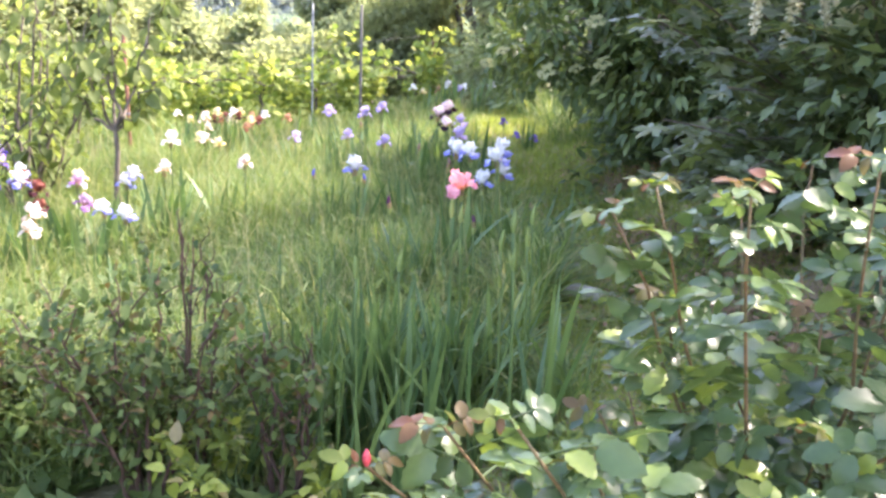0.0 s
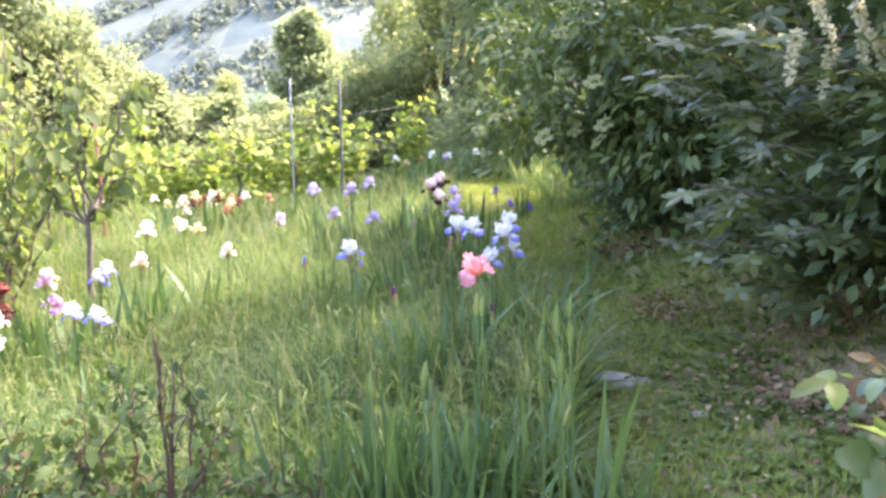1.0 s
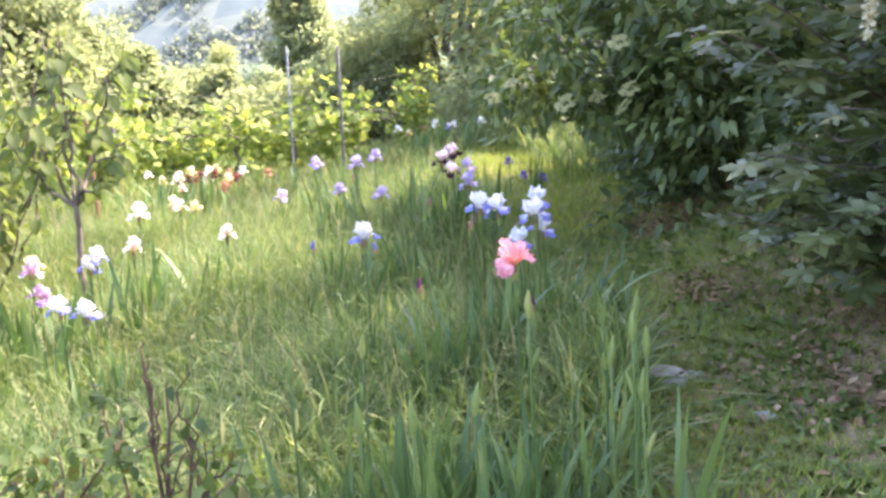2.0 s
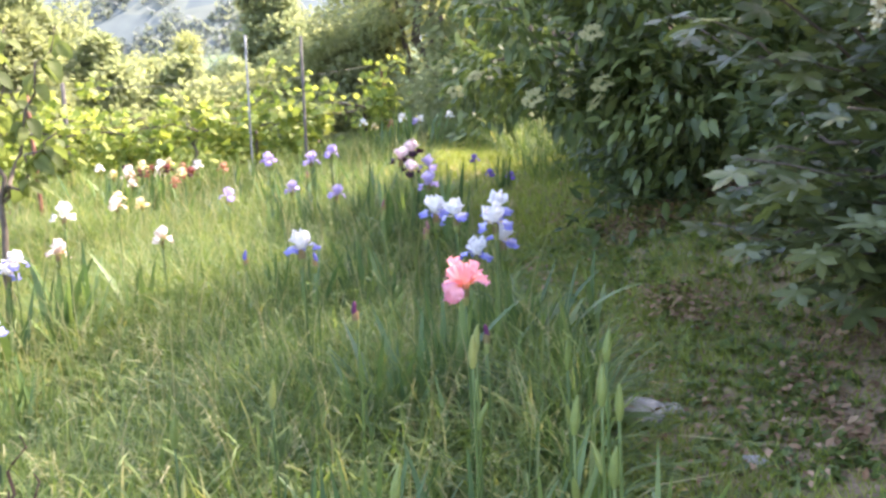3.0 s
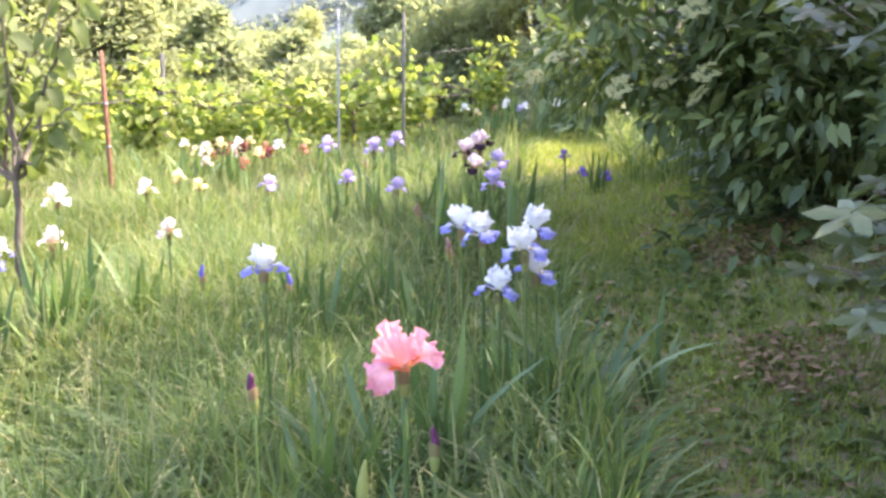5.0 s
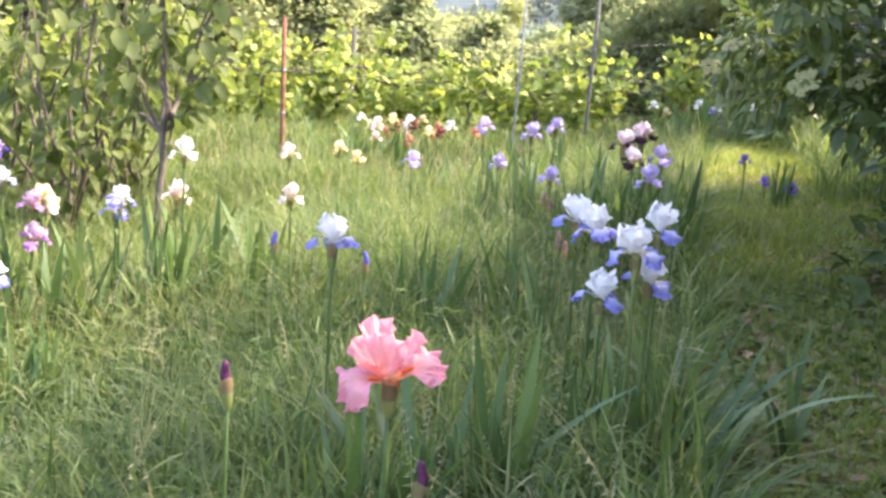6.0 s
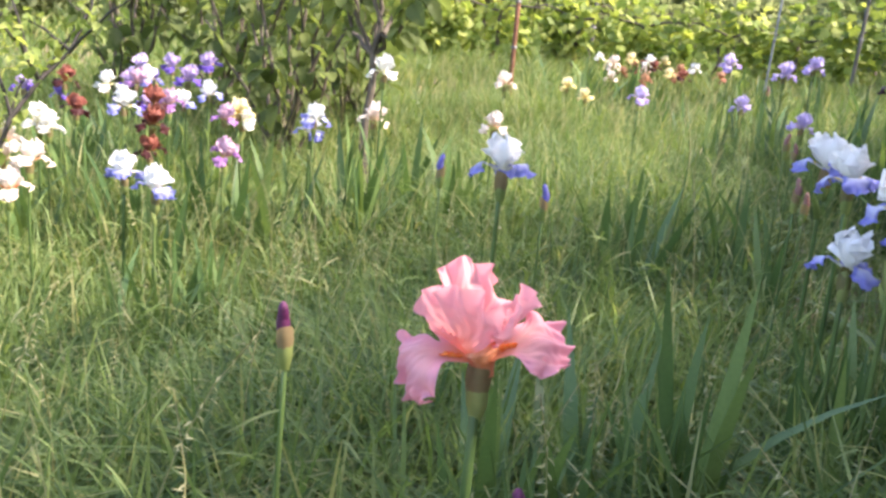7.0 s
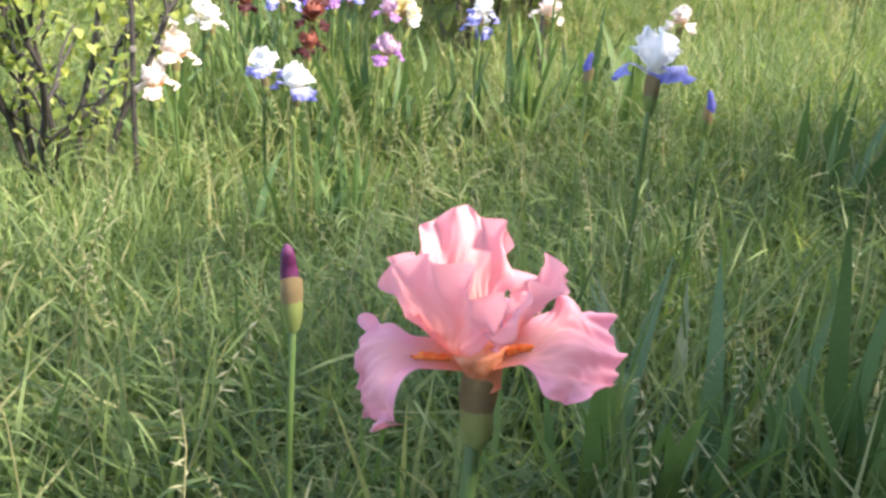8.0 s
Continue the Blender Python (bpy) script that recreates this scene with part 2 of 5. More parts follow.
def hazed_hill_mat(name, field, strip):
    """A far hillside of fields, each a little different, with haze mixed into their pale colour."""
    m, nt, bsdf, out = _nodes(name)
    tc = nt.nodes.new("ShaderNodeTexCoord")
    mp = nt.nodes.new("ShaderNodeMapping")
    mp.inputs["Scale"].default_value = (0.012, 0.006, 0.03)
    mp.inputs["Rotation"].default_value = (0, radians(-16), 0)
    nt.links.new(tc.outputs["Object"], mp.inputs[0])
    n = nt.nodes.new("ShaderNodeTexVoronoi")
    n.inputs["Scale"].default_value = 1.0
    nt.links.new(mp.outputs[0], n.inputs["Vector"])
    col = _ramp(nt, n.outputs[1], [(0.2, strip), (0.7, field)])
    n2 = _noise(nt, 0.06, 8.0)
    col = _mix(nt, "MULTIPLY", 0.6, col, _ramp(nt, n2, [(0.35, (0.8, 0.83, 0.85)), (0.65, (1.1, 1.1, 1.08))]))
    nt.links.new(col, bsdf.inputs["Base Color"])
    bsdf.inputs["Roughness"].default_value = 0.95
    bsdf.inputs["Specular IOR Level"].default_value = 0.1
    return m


# ---- mesh helpers ----
def np_mesh(name, verts, faces, mat, smooth=True):
    """A mesh from arrays: verts (n, 3), faces (m, k)."""
    faces = np.asarray(faces, np.int32)
    me = bpy.data.meshes.new(name)
    me.vertices.add(len(verts))
    me.vertices.foreach_set("co", np.asarray(verts, np.float32).ravel())
    m, k = faces.shape
    me.loops.add(m * k)
    me.loops.foreach_set("vertex_index", faces.ravel())
    me.polygons.add(m)
    me.polygons.foreach_set("loop_start", np.arange(0, m * k, k, dtype=np.int32))
    me.polygons.foreach_set("use_smooth", np.full(m, smooth))
    me.materials.append(mat)
    me.update(calc_edges=True)
    return me


def np_part(name, verts, faces, mat, parent=None, label=""):
    ob = new(name, np_mesh(name, verts, faces, mat))
    if parent:
        ob.parent = parent
    return tagged(ob, label=label)


def put(name, mesh, m=None, parent=None, label=""):
    ob = new(name, mesh)
    if parent:
        ob.parent = parent
    if m is not None:
        ob.matrix_basis = m
    return tagged(ob, label=label)


def thing(name, place, label, category, group="", kind="", rz=0.0, scale=1.0):
    ob = new(name)
    ob.empty_display_size = 0.1
    ob.matrix_basis = pose(*place, 0, 0, rz) @ Matrix.Scale(scale, 4)
    return tagged(ob, label, category, group, kind)


def join_parts(chunks):
    """Several (verts, faces) with equal face size into one."""
    vs, fs, n = [], [], 0
    for v, f in chunks:
        vs.append(np.asarray(v)), fs.append(np.asarray(f) + n)
        n += len(v)
    return np.concatenate(vs), np.concatenate(fs)


def tube(points, radii, sides=7):
    """A tapered tube along points: (verts, quads), closed at the end by a small cap ring."""
    p = np.asarray(points, float)
    r = np.asarray(radii, float)
    t = np.gradient(p, axis=0)
    t /= np.linalg.norm(t, axis=1)[:, None] + 1e-9
    ref = np.where(np.abs(t[:, 2:3]) > 0.9, [[1.0, 0, 0]], [[0, 0, 1.0]])
    a = np.cross(t, ref)
    a /= np.linalg.norm(a, axis=1)[:, None] + 1e-9
    b = np.cross(t, a)
    ang = np.linspace(0, 2 * np.pi, sides, endpoint=False)
    ring = np.cos(ang)[None, :, None] * a[:, None] + np.sin(ang)[None, :, None] * b[:, None]
    v = p[:, None] + ring * r[:, None, None]
    v = np.concatenate([v, (p[-1:, None] + ring[-1:] * r[-1] * 0.05 + t[-1] * r[-1] * 0.6)])
    n = len(v)
    i, j = np.meshgrid(np.arange(n - 1), np.arange(sides), indexing="ij")
    f = np.stack([i * sides + j, i * sides + (j + 1) % sides, (i + 1) * sides + (j + 1) % sides, (i + 1) * sides + j], -1).reshape(-1, 4)
    return v.reshape(-1, 3), f


def curve_pts(a, b, sag=0.0, wob=0.0, n=8, r=None):
    r = r or rng
    s = np.linspace(0, 1, n)[:, None]
    p = np.asarray(a) * (1 - s) + np.asarray(b) * s
    p[:, 2] += sag * np.sin(np.pi * s[:, 0])
    if wob:
        p[1:-1] += r.normal(0, wob, (n - 2, 3))
    return p


def frames_from(direction, up_hint):
    """Rotation matrices whose y axis is the direction and whose z axis is near the hint."""
    y = direction / (np.linalg.norm(direction, axis=1)[:, None] + 1e-9)
    x = np.cross(y, up_hint)
    x /= np.linalg.norm(x, axis=1)[:, None] + 1e-9
    z = np.cross(x, y)
    return np.stack([x, y, z], -1)


def scatter(tv, tf, rot, pos, size):
    """Copies of a template (verts, faces), turned, sized and placed, as one (verts, faces)."""
    v = np.einsum("nij,kj->nki", rot, tv) * size[:, None, None] + pos[:, None]
    f = tf[None] + (np.arange(len(pos)) * len(tv))[:, None, None]
    return v.reshape(-1, 3), f.reshape(-1, tf.shape[1])


def leaf_template(width=0.5, fold=0.12, droop=0.15, rows=4, tip=1.0):
    """A leaf along +y of length 1: folded on its midrib, drooping, pointed; quads."""
    s = np.linspace(0, 1, rows + 1)
    w = width * 0.5 * np.sin(np.pi * np.clip(s, 0, 1) ** 0.8) ** 0.8
    w[0], w[-1] = 0.012, 0.008 * tip
    v = []
    for k in range(rows + 1):
        z = -droop * s[k] ** 2
        v += [(-w[k], s[k], z + fold * w[k] * 2), (0, s[k], z), (w[k], s[k], z + fold * w[k] * 2)]
    f = []
    for k in range(rows):
        a = 3 * k
        f += [(a, a + 1, a + 4, a + 3), (a + 1, a + 2, a + 5, a + 4)]
    return np.array(v), np.array(f)


LEAF = leaf_template(0.55, 0.14, 0.2, 2)
LEAF_FINE = leaf_template(0.6, 0.16, 0.25, 5)
LEAF_OVATE = leaf_template(0.44, 0.16, 0.3, 3)
LEAF_NARROW = leaf_template(0.28, 0.1, 0.25, 2)
FAR_LEAF = (np.array([(0, 0, 0), (-0.3, 0.45, 0.07), (0, 1, -0.12), (0.3, 0.45, 0.07)]), np.array([[0, 3, 2, 1]]))


def random_dirs(n, flat=1.0):
    d = rng.normal(0, 1, (n, 3))
    d[:, 2] *= flat
    return d / (np.linalg.norm(d, axis=1)[:, None] + 1e-9)


def foliage(centres, out, size, template=LEAF, tilt=0.7, jitter=0.45):
    """Leaves at centres that hang outwards along out, drooping a little, each turned its own way."""
    n = len(centres)
    d = out + random_dirs(n) * jitter * 1.6
    d[:, 2] -= 0.25
    up = random_dirs(n) * tilt + np.array([0, 0, 1.0])
    s = size * rng.uniform(0.6, 1.25, n)
    return scatter(template[0], template[1], frames_from(d, up), centres, s)


def crown_points(n, clumps, spread):
    """Points scattered round clump centres (k, 4: x y z radius), thicker towards each clump's outside."""
    k = rng.integers(0, len(clumps), n)
    d = random_dirs(n)
    rad = clumps[k, 3] * rng.uniform(0.3, 1.0, n) ** 0.5 * spread * (0.82 + 0.3 * np.abs(rng.normal(0, 1, n)))
    return clumps[k, :3] + d * rad[:, None], d


# ---- the lie of the land ----
def path_x(y):
    return np.interp(y, [-3, 2.5, 4, 4.65, 5.5, 6.5, 7.8, 9, 10.5, 12, 14, 18], [0.9, 1.12, 1.02, 0.9, 0.75, 0.65, 0.48, 0.4, 0.25, 0.0, -0.5, -1.6])


def path_half(y):
    return np.interp(y, [-3, 3, 4.65, 5.5, 14], [0.4, 0.42, 0.3, 0.26, 0.3])


def ground_z(x, y):
    x, y = np.asarray(x, float), np.asarray(y, float)
    z = 0.27 + 0.02 * (np.clip(y, -2, 14) - 3) + 0.03 * np.clip(y - 4.5, 0, 7) - 0.15 * np.clip(-0.3 - x, 0, 1.9)
    z = z - 0.05 * np.clip(-6 - x, 0, 40) - 0.14 * np.clip(y - 15, 0, 90)
    bank = path_x(y) + path_half(y)
    rise = np.clip((x - path_x(y) + path_half(y) + 0.35) / 0.5, 0, 1)
    z = z + 0.23 * rise * rise * (3 - 2 * rise) * np.clip((15 - y) / 6, 0, 1)
    z = z + 0.3 * np.clip(x - bank, 0, 1.5) * np.clip((9 - y) / 3, 0, 1)
    z = z - 0.05 * np.exp(-(((x - path_x(y)) / 0.35) ** 2)) * np.clip((18 - y) / 4, 0, 1)
    return z + 0.012 * np.sin(5.1 * x + 1.3 * y) * np.sin(4.3 * y - 0.7 * x)


def spaced(lo, hi, step, far):
    fine = np.arange(lo, hi + step / 2, step)
    g = step * np.cumsum(1.22 ** np.arange(1, 80))
    g = g[g < far]
    return np.concatenate([lo - g[::-1], fine, hi + g])


gx, gy = spaced(-5, 3, 0.12, 2500), spaced(-1.5, 13, 0.12, 2500)
GX, GY = np.meshgrid(gx, gy, indexing="ij")
gv = np.stack([GX, GY, ground_z(GX, GY)], -1).reshape(-1, 3)
ii, jj = np.meshgrid(np.arange(len(gx) - 1), np.arange(len(gy) - 1), indexing="ij")
gf = np.stack([ii * len(gy) + jj, (ii + 1) * len(gy) + jj, (ii + 1) * len(gy) + jj + 1, ii * len(gy) + jj + 1], -1).reshape(-1, 4)
tagged(np_part("ground", gv, gf, ground_mat()), "brown garden soil with mown path and rough bank", "ground", kind="structure")


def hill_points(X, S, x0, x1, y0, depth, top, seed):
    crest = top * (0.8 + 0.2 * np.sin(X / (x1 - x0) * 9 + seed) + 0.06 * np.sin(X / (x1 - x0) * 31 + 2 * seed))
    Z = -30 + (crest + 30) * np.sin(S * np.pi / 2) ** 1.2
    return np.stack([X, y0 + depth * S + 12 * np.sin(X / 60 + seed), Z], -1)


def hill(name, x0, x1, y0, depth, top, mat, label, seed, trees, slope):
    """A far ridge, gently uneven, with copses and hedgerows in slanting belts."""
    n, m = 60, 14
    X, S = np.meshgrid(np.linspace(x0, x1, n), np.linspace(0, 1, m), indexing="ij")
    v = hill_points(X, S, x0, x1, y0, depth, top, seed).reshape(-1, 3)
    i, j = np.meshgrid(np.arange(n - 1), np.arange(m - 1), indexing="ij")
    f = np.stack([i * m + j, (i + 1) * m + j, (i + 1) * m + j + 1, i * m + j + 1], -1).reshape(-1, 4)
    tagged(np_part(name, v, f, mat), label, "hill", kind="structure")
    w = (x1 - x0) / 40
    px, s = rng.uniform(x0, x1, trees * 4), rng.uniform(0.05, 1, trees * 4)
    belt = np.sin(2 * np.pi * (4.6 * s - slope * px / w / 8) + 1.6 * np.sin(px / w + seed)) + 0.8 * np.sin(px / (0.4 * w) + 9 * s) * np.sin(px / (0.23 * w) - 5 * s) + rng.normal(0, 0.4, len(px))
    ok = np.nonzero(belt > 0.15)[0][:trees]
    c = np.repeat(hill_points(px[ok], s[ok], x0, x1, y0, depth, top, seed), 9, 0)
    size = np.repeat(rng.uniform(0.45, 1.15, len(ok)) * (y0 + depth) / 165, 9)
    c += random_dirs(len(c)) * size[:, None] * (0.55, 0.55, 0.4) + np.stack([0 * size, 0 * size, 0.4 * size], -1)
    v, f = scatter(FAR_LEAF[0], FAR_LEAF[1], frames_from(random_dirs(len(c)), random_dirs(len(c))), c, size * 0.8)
    return tagged(np_part("far_woods", v, f, M["hazed_hillwood"]), "copses on the far hillside, haze painted into their grey-green", "woods", kind="stuff")


# Both ridges carry their haze as pale base colour.
hill("backdrop_near", -420, 260, 260, 260, 32, hazed_hill_mat("hazed_near_hill", (0.15, 0.185, 0.1), (0.1, 0.14, 0.075)), "hillside of fields and copses, haze painted into its pale colour", 0.4, 2500, 0.6)
hill("backdrop_far", -1500, 1300, 800, 500, 235, hazed_hill_mat("hazed_far_hill", (0.15, 0.175, 0.15), (0.11, 0.14, 0.14)), "far ridge of fields, haze painted into its pale colour", 2.1, 20000, 0.8)


# ---- woody plants ----
def limbs(parent, start, ends, r0, r1, mat, name="limb", wob=0.03, n=7, sag=0.05):
    for e in ends:
        v, f = tube(curve_pts(start, e, sag, wob, n), np.linspace(r0, r1, n))
        np_part(name, v, f, mat, parent)


def shrub(name, base, clumps, n, size, mat, label, category, template=LEAF, trunk=0.04, spread=1.0, stems=5, group="", bark="bark"):
    """Stems that rise from the base into clumps (k, 4) of leaves; places are in world metres."""
    ob = thing(name, base, label, category, group)
    b = np.array(base)
    c = np.asarray(clumps, float).copy()
    c[:, :3] -= b
    pick = rng.choice(len(c), min(stems, len(c)), replace=False)
    for k in pick:
        v, f = tube(curve_pts(rng.normal(0, 0.05, 3) * (1, 1, 0), c[k, :3], 0.1, 0.04, 8), np.linspace(trunk, trunk * 0.25, 8))
        np_part("limb", v, f, M[bark], ob)
    p, d = crown_points(n, c, spread)
    v, f = foliage(p, d, size, template)
    tagged(np_part("crown", v, f, M[mat], ob), kind="stuff")
    return ob


def tree(name, x, y, h, r, n, size, mat, label, template=LEAF, low=0.25, trunk=None, group="trees behind the vines"):
    """A tapered trunk with limbs and an uneven crown of leaf clumps."""
    z = float(ground_z(x, y)) - 0.05
    k = 34
    a, s = rng.uniform(0, 2 * np.pi, k), rng.uniform(0, 1, k)
    s = s ** 1.15
    rad = r * (0.55 + 0.5 * np.sin(np.pi * s ** 0.7)) * (1 - s) ** 0.5 * rng.uniform(0.2, 1.0, k) ** 0.6
    clumps = np.stack([x + rad * np.cos(a), y + rad * np.sin(a), z + h * (low + (0.95 - low) * s), rng.uniform(0.34, 0.54, k) * (0.75 * r + 0.25) * (1 - 0.5 * s)], -1)
    ob = shrub(name, (x, y, z), clumps, n, size, mat, label, "tree", template, 0.035 + 0.012 * h, 1.0, 6, group)
    t = trunk or 0.05 + 0.015 * h
    v, f = tube(curve_pts((0, 0, -0.1), (rng.normal(0, 0.1), rng.normal(0, 0.1), h * 0.8), 0, 0.04 * h / 3, 9), np.linspace(t, t * 0.2, 9), 9)
    np_part("trunk", v, f, M["bark"], ob)
    return ob


def box_clumps(n, x, y, z, r, seed=None):
    lo, hi = np.array([x[0], y[0], z[0], r[0]]), np.array([x[1], y[1], z[1], r[1]])
    return (rng if seed is None else np.random.default_rng(seed)).uniform(lo, hi, (n, 4))


# elder hedge along the path, leaning out over it above head height of the flowers
cl = box_clumps(95, (1.25, 2.9), (5.9, 9.3), (0.55, 3.6), (0.3, 0.5))
cl[:, 0] -= 0.18 * np.clip(cl[:, 2] - 1.35, 0, 0.9) * rng.uniform(0.2, 1.3, 95) * (cl[:, 0] < 1.9)
cl[:, 2] = np.where(cl[:, 1] > 8.3, np.minimum(cl[:, 2], 1.0 + 0.4 * cl[:, 2]), cl[:, 2])
elder = shrub("elder_bush", (1.9, 7.2, 0.5), cl, 32000, 0.095, "elder", "tall dark green elder hedge with cream flower heads", "bush", LEAF_OVATE, stems=9, trunk=0.05)
low = box_clumps(40, (1.25, 1.7), (6.3, 8.8), (0.55, 1.35), (0.2, 0.32))
shrub("hedge_foot_shrub", (1.5, 7.4, 0.5), low, 9000, 0.07, "hedge", "dense dark green shrub at the foot of the hedge", "shrub", LEAF_OVATE, stems=6, trunk=0.02)
cl = box_clumps(110, (2.0, 3.4), (1.2, 6.1), (1.0, 4.4), (0.3, 0.55), 3)
# Unseen hedge top lowered along this stretch to let sun onto the pink bloom.
cl[:, 2] = np.where((cl[:, 1] > 4.0) & (cl[:, 1] < 4.7), np.minimum(cl[:, 2], np.random.default_rng(5).uniform(2.3, 3.5, 110)), cl[:, 2])
# Extra clumps, out of view, added only to shade the grass behind the bloom.
cl = np.concatenate([cl, box_clumps(16, (2.0, 3.2), (5.1, 6.6), (2.8, 4.3), (0.35, 0.55), 6)])
shrub("bank_hedge", (2.6, 3.8, 0.8), cl, 34000, 0.1, "hedge", "deep shaded mixed hedge on the bank", "hedge", LEAF_OVATE, stems=10, trunk=0.05)
low = box_clumps(45, (1.7, 2.5), (2.6, 5.4), (0.85, 1.5), (0.2, 0.34))
shrub("bank_shrub", (2.0, 4.0, 0.75), low, 8000, 0.075, "hedge", "low dark shrub covering the shaded bank", "shrub", stems=6, trunk=0.02)
cl = box_clumps(80, (0.9, 3.6), (9.2, 14.5), (0.5, 4.8), (0.4, 0.7))
cl[:, 0] -= 0.22 * np.clip(cl[:, 1] - 9.5, 0, 6)
cl[:, 2] = np.where(cl[:, 1] < 11.8, 0.5 + (cl[:, 2] - 0.5) * 0.2, cl[:, 2])
cl[:, 0] += np.where(cl[:, 1] < 11.8, 0.8, 0.0)
shrub("far_hedge", (1.5, 11.5, 0.4), cl, 20000, 0.13, "hedge_far", "green hedge bending round the end of the path", "hedge", stems=8, trunk=0.06)

low = box_clumps(40, (-0.5, 2.0), (13.8, 15.6), (0.5, 1.5), (0.3, 0.5))
shrub("path_end_bush", (0.8, 14.8, 0.5), low, 8000, 0.11, "wood_hazed", "rounded green bush at the end of the path, lightened with painted haze", "bush", stems=6, trunk=0.03)

# trees
LEFT_TREES = [(-11.0, 14.5, 5.6, 2.0), (-9.4, 15.0, 5.0, 1.8), (-13.5, 12.5, 5.8, 2.2), (-8.0, 17.5, 2.9, 1.4), (-14.5, 9.0, 5.5, 2.2),
              (-6.6, 18.0, 2.3, 1.2), (-5.2, 18.5, 2.1, 1.2), (-9.8, 11.6, 3.6, 1.5), (-12.0, 6.8, 4.6, 1.9), (-7.8, 14.6, 3.2, 1.2),
              (-10.2, 17.5, 5.6, 2.4), (-12.6, 16.5, 6.4, 2.6), (-15.5, 14.5, 7.0, 2.8), (-17.0, 10.5, 7.0, 2.8), (-16.0, 6.0, 6.5, 2.6), (-8.6, 13.6, 2.8, 1.3), (-11.4, 9.6, 4.0, 1.8), (-13.0, 3.5, 5.0, 2.2),
              (-6.8, 16.2, 2.6, 1.0), (-5.8, 16.8, 2.2, 1.0), (-4.6, 17.5, 1.9, 1.0), (-9.0, 19.5, 3.4, 1.6),
              (-7.9, 16.0, 5.0, 1.5), (-7.0, 17.0, 2.9, 1.2), (-9.0, 14.6, 5.2, 1.6), (-6.2, 18.2, 2.3, 1.1)]
# Haze on these trees and bushes is painted: it sits in their leaf colour.
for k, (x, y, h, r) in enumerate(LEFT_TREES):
    tree("tree", x, y, h, r, 14000, 0.125, "wood_hazed" if k % 3 else "olive", "green tree behind the vine rows, lightened with painted haze", FAR_LEAF, low=0.06)
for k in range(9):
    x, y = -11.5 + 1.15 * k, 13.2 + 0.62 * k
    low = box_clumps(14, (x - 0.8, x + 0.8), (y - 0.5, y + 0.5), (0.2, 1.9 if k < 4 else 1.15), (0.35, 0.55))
    shrub("edge_bush", (x, y, float(ground_z(x, y))), low, 6500, 0.14, "wood_hazed" if k % 2 else "olive", "green bush along the wood's edge, paled with painted haze", "bush", FAR_LEAF, 0.02, stems=4, group="bushes at the wood's edge")
cl = box_clumps(46, (-1, 1), (-1, 1), (0.0, 1.0), (0.4, 0.62), 21)
cl[:, :2] *= (1.5 * (1 - cl[:, 2]) ** 0.8 + 0.12)[:, None]
cl[:, 3] *= 1.15 - 0.6 * cl[:, 2]
cl[:, :3] = np.stack([-5.2 + cl[:, 0], 27 + cl[:, 1], -0.3 + 4.7 * cl[:, 2]], -1)
far_tree = shrub("tree", (-5.2, 27, float(ground_z(-5.2, 27))), cl, 24000, 0.17, "dark_hazed", "conical darker green tree beyond the vines", "tree", FAR_LEAF, 0.06, stems=7, group="trees behind the vines")
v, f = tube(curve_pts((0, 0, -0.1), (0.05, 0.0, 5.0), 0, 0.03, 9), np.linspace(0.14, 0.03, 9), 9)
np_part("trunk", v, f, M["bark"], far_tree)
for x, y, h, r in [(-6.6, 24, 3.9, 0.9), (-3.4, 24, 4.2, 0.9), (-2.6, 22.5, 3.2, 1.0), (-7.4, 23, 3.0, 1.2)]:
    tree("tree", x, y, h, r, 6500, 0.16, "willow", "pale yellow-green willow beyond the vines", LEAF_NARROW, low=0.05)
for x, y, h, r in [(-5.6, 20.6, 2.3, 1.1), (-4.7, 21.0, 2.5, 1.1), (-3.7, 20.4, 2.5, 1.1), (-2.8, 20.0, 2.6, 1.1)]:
    tree("tree", x, y, h, r, 7000, 0.15, "wood_hazed", "low bushy green tree beyond the vines", FAR_LEAF, low=0.02)
THICKETS = [(-8.2, 18.6, 3.6), (-7.3, 19.1, 3.2), (-6.4, 18.4, 2.2), (-5.5, 18.8, 1.95), (-4.6, 19.4, 1.9), (-3.7, 18.8, 2.0), (-2.8, 19.2, 2.4), (-2.0, 18.8, 3.0),
            (-12.5, 14.4, 4.6), (-11.2, 15.2, 4.4), (-10.0, 15.6, 4.4), (-8.9, 16.6, 4.2), (-7.9, 17.0, 3.6), (-13.5, 11.6, 4.6), (-6.9, 17.2, 2.3), (-6.0, 17.4, 1.9)]
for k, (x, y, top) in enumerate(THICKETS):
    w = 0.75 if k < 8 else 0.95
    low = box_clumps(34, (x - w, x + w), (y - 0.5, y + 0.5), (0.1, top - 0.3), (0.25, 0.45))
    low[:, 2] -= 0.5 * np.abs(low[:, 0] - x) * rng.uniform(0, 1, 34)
    shrub("thicket", (x, y, float(ground_z(x, y))), low, 12500, 0.11, ("wood_hazed", "olive", "willow")[k % 3], "green thicket between the vines and the valley", "bush", FAR_LEAF, 0.02, stems=4, group="bushes at the wood's edge")
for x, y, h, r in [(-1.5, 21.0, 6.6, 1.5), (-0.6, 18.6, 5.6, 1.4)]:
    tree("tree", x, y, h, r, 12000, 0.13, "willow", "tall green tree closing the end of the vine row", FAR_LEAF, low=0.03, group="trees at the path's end")
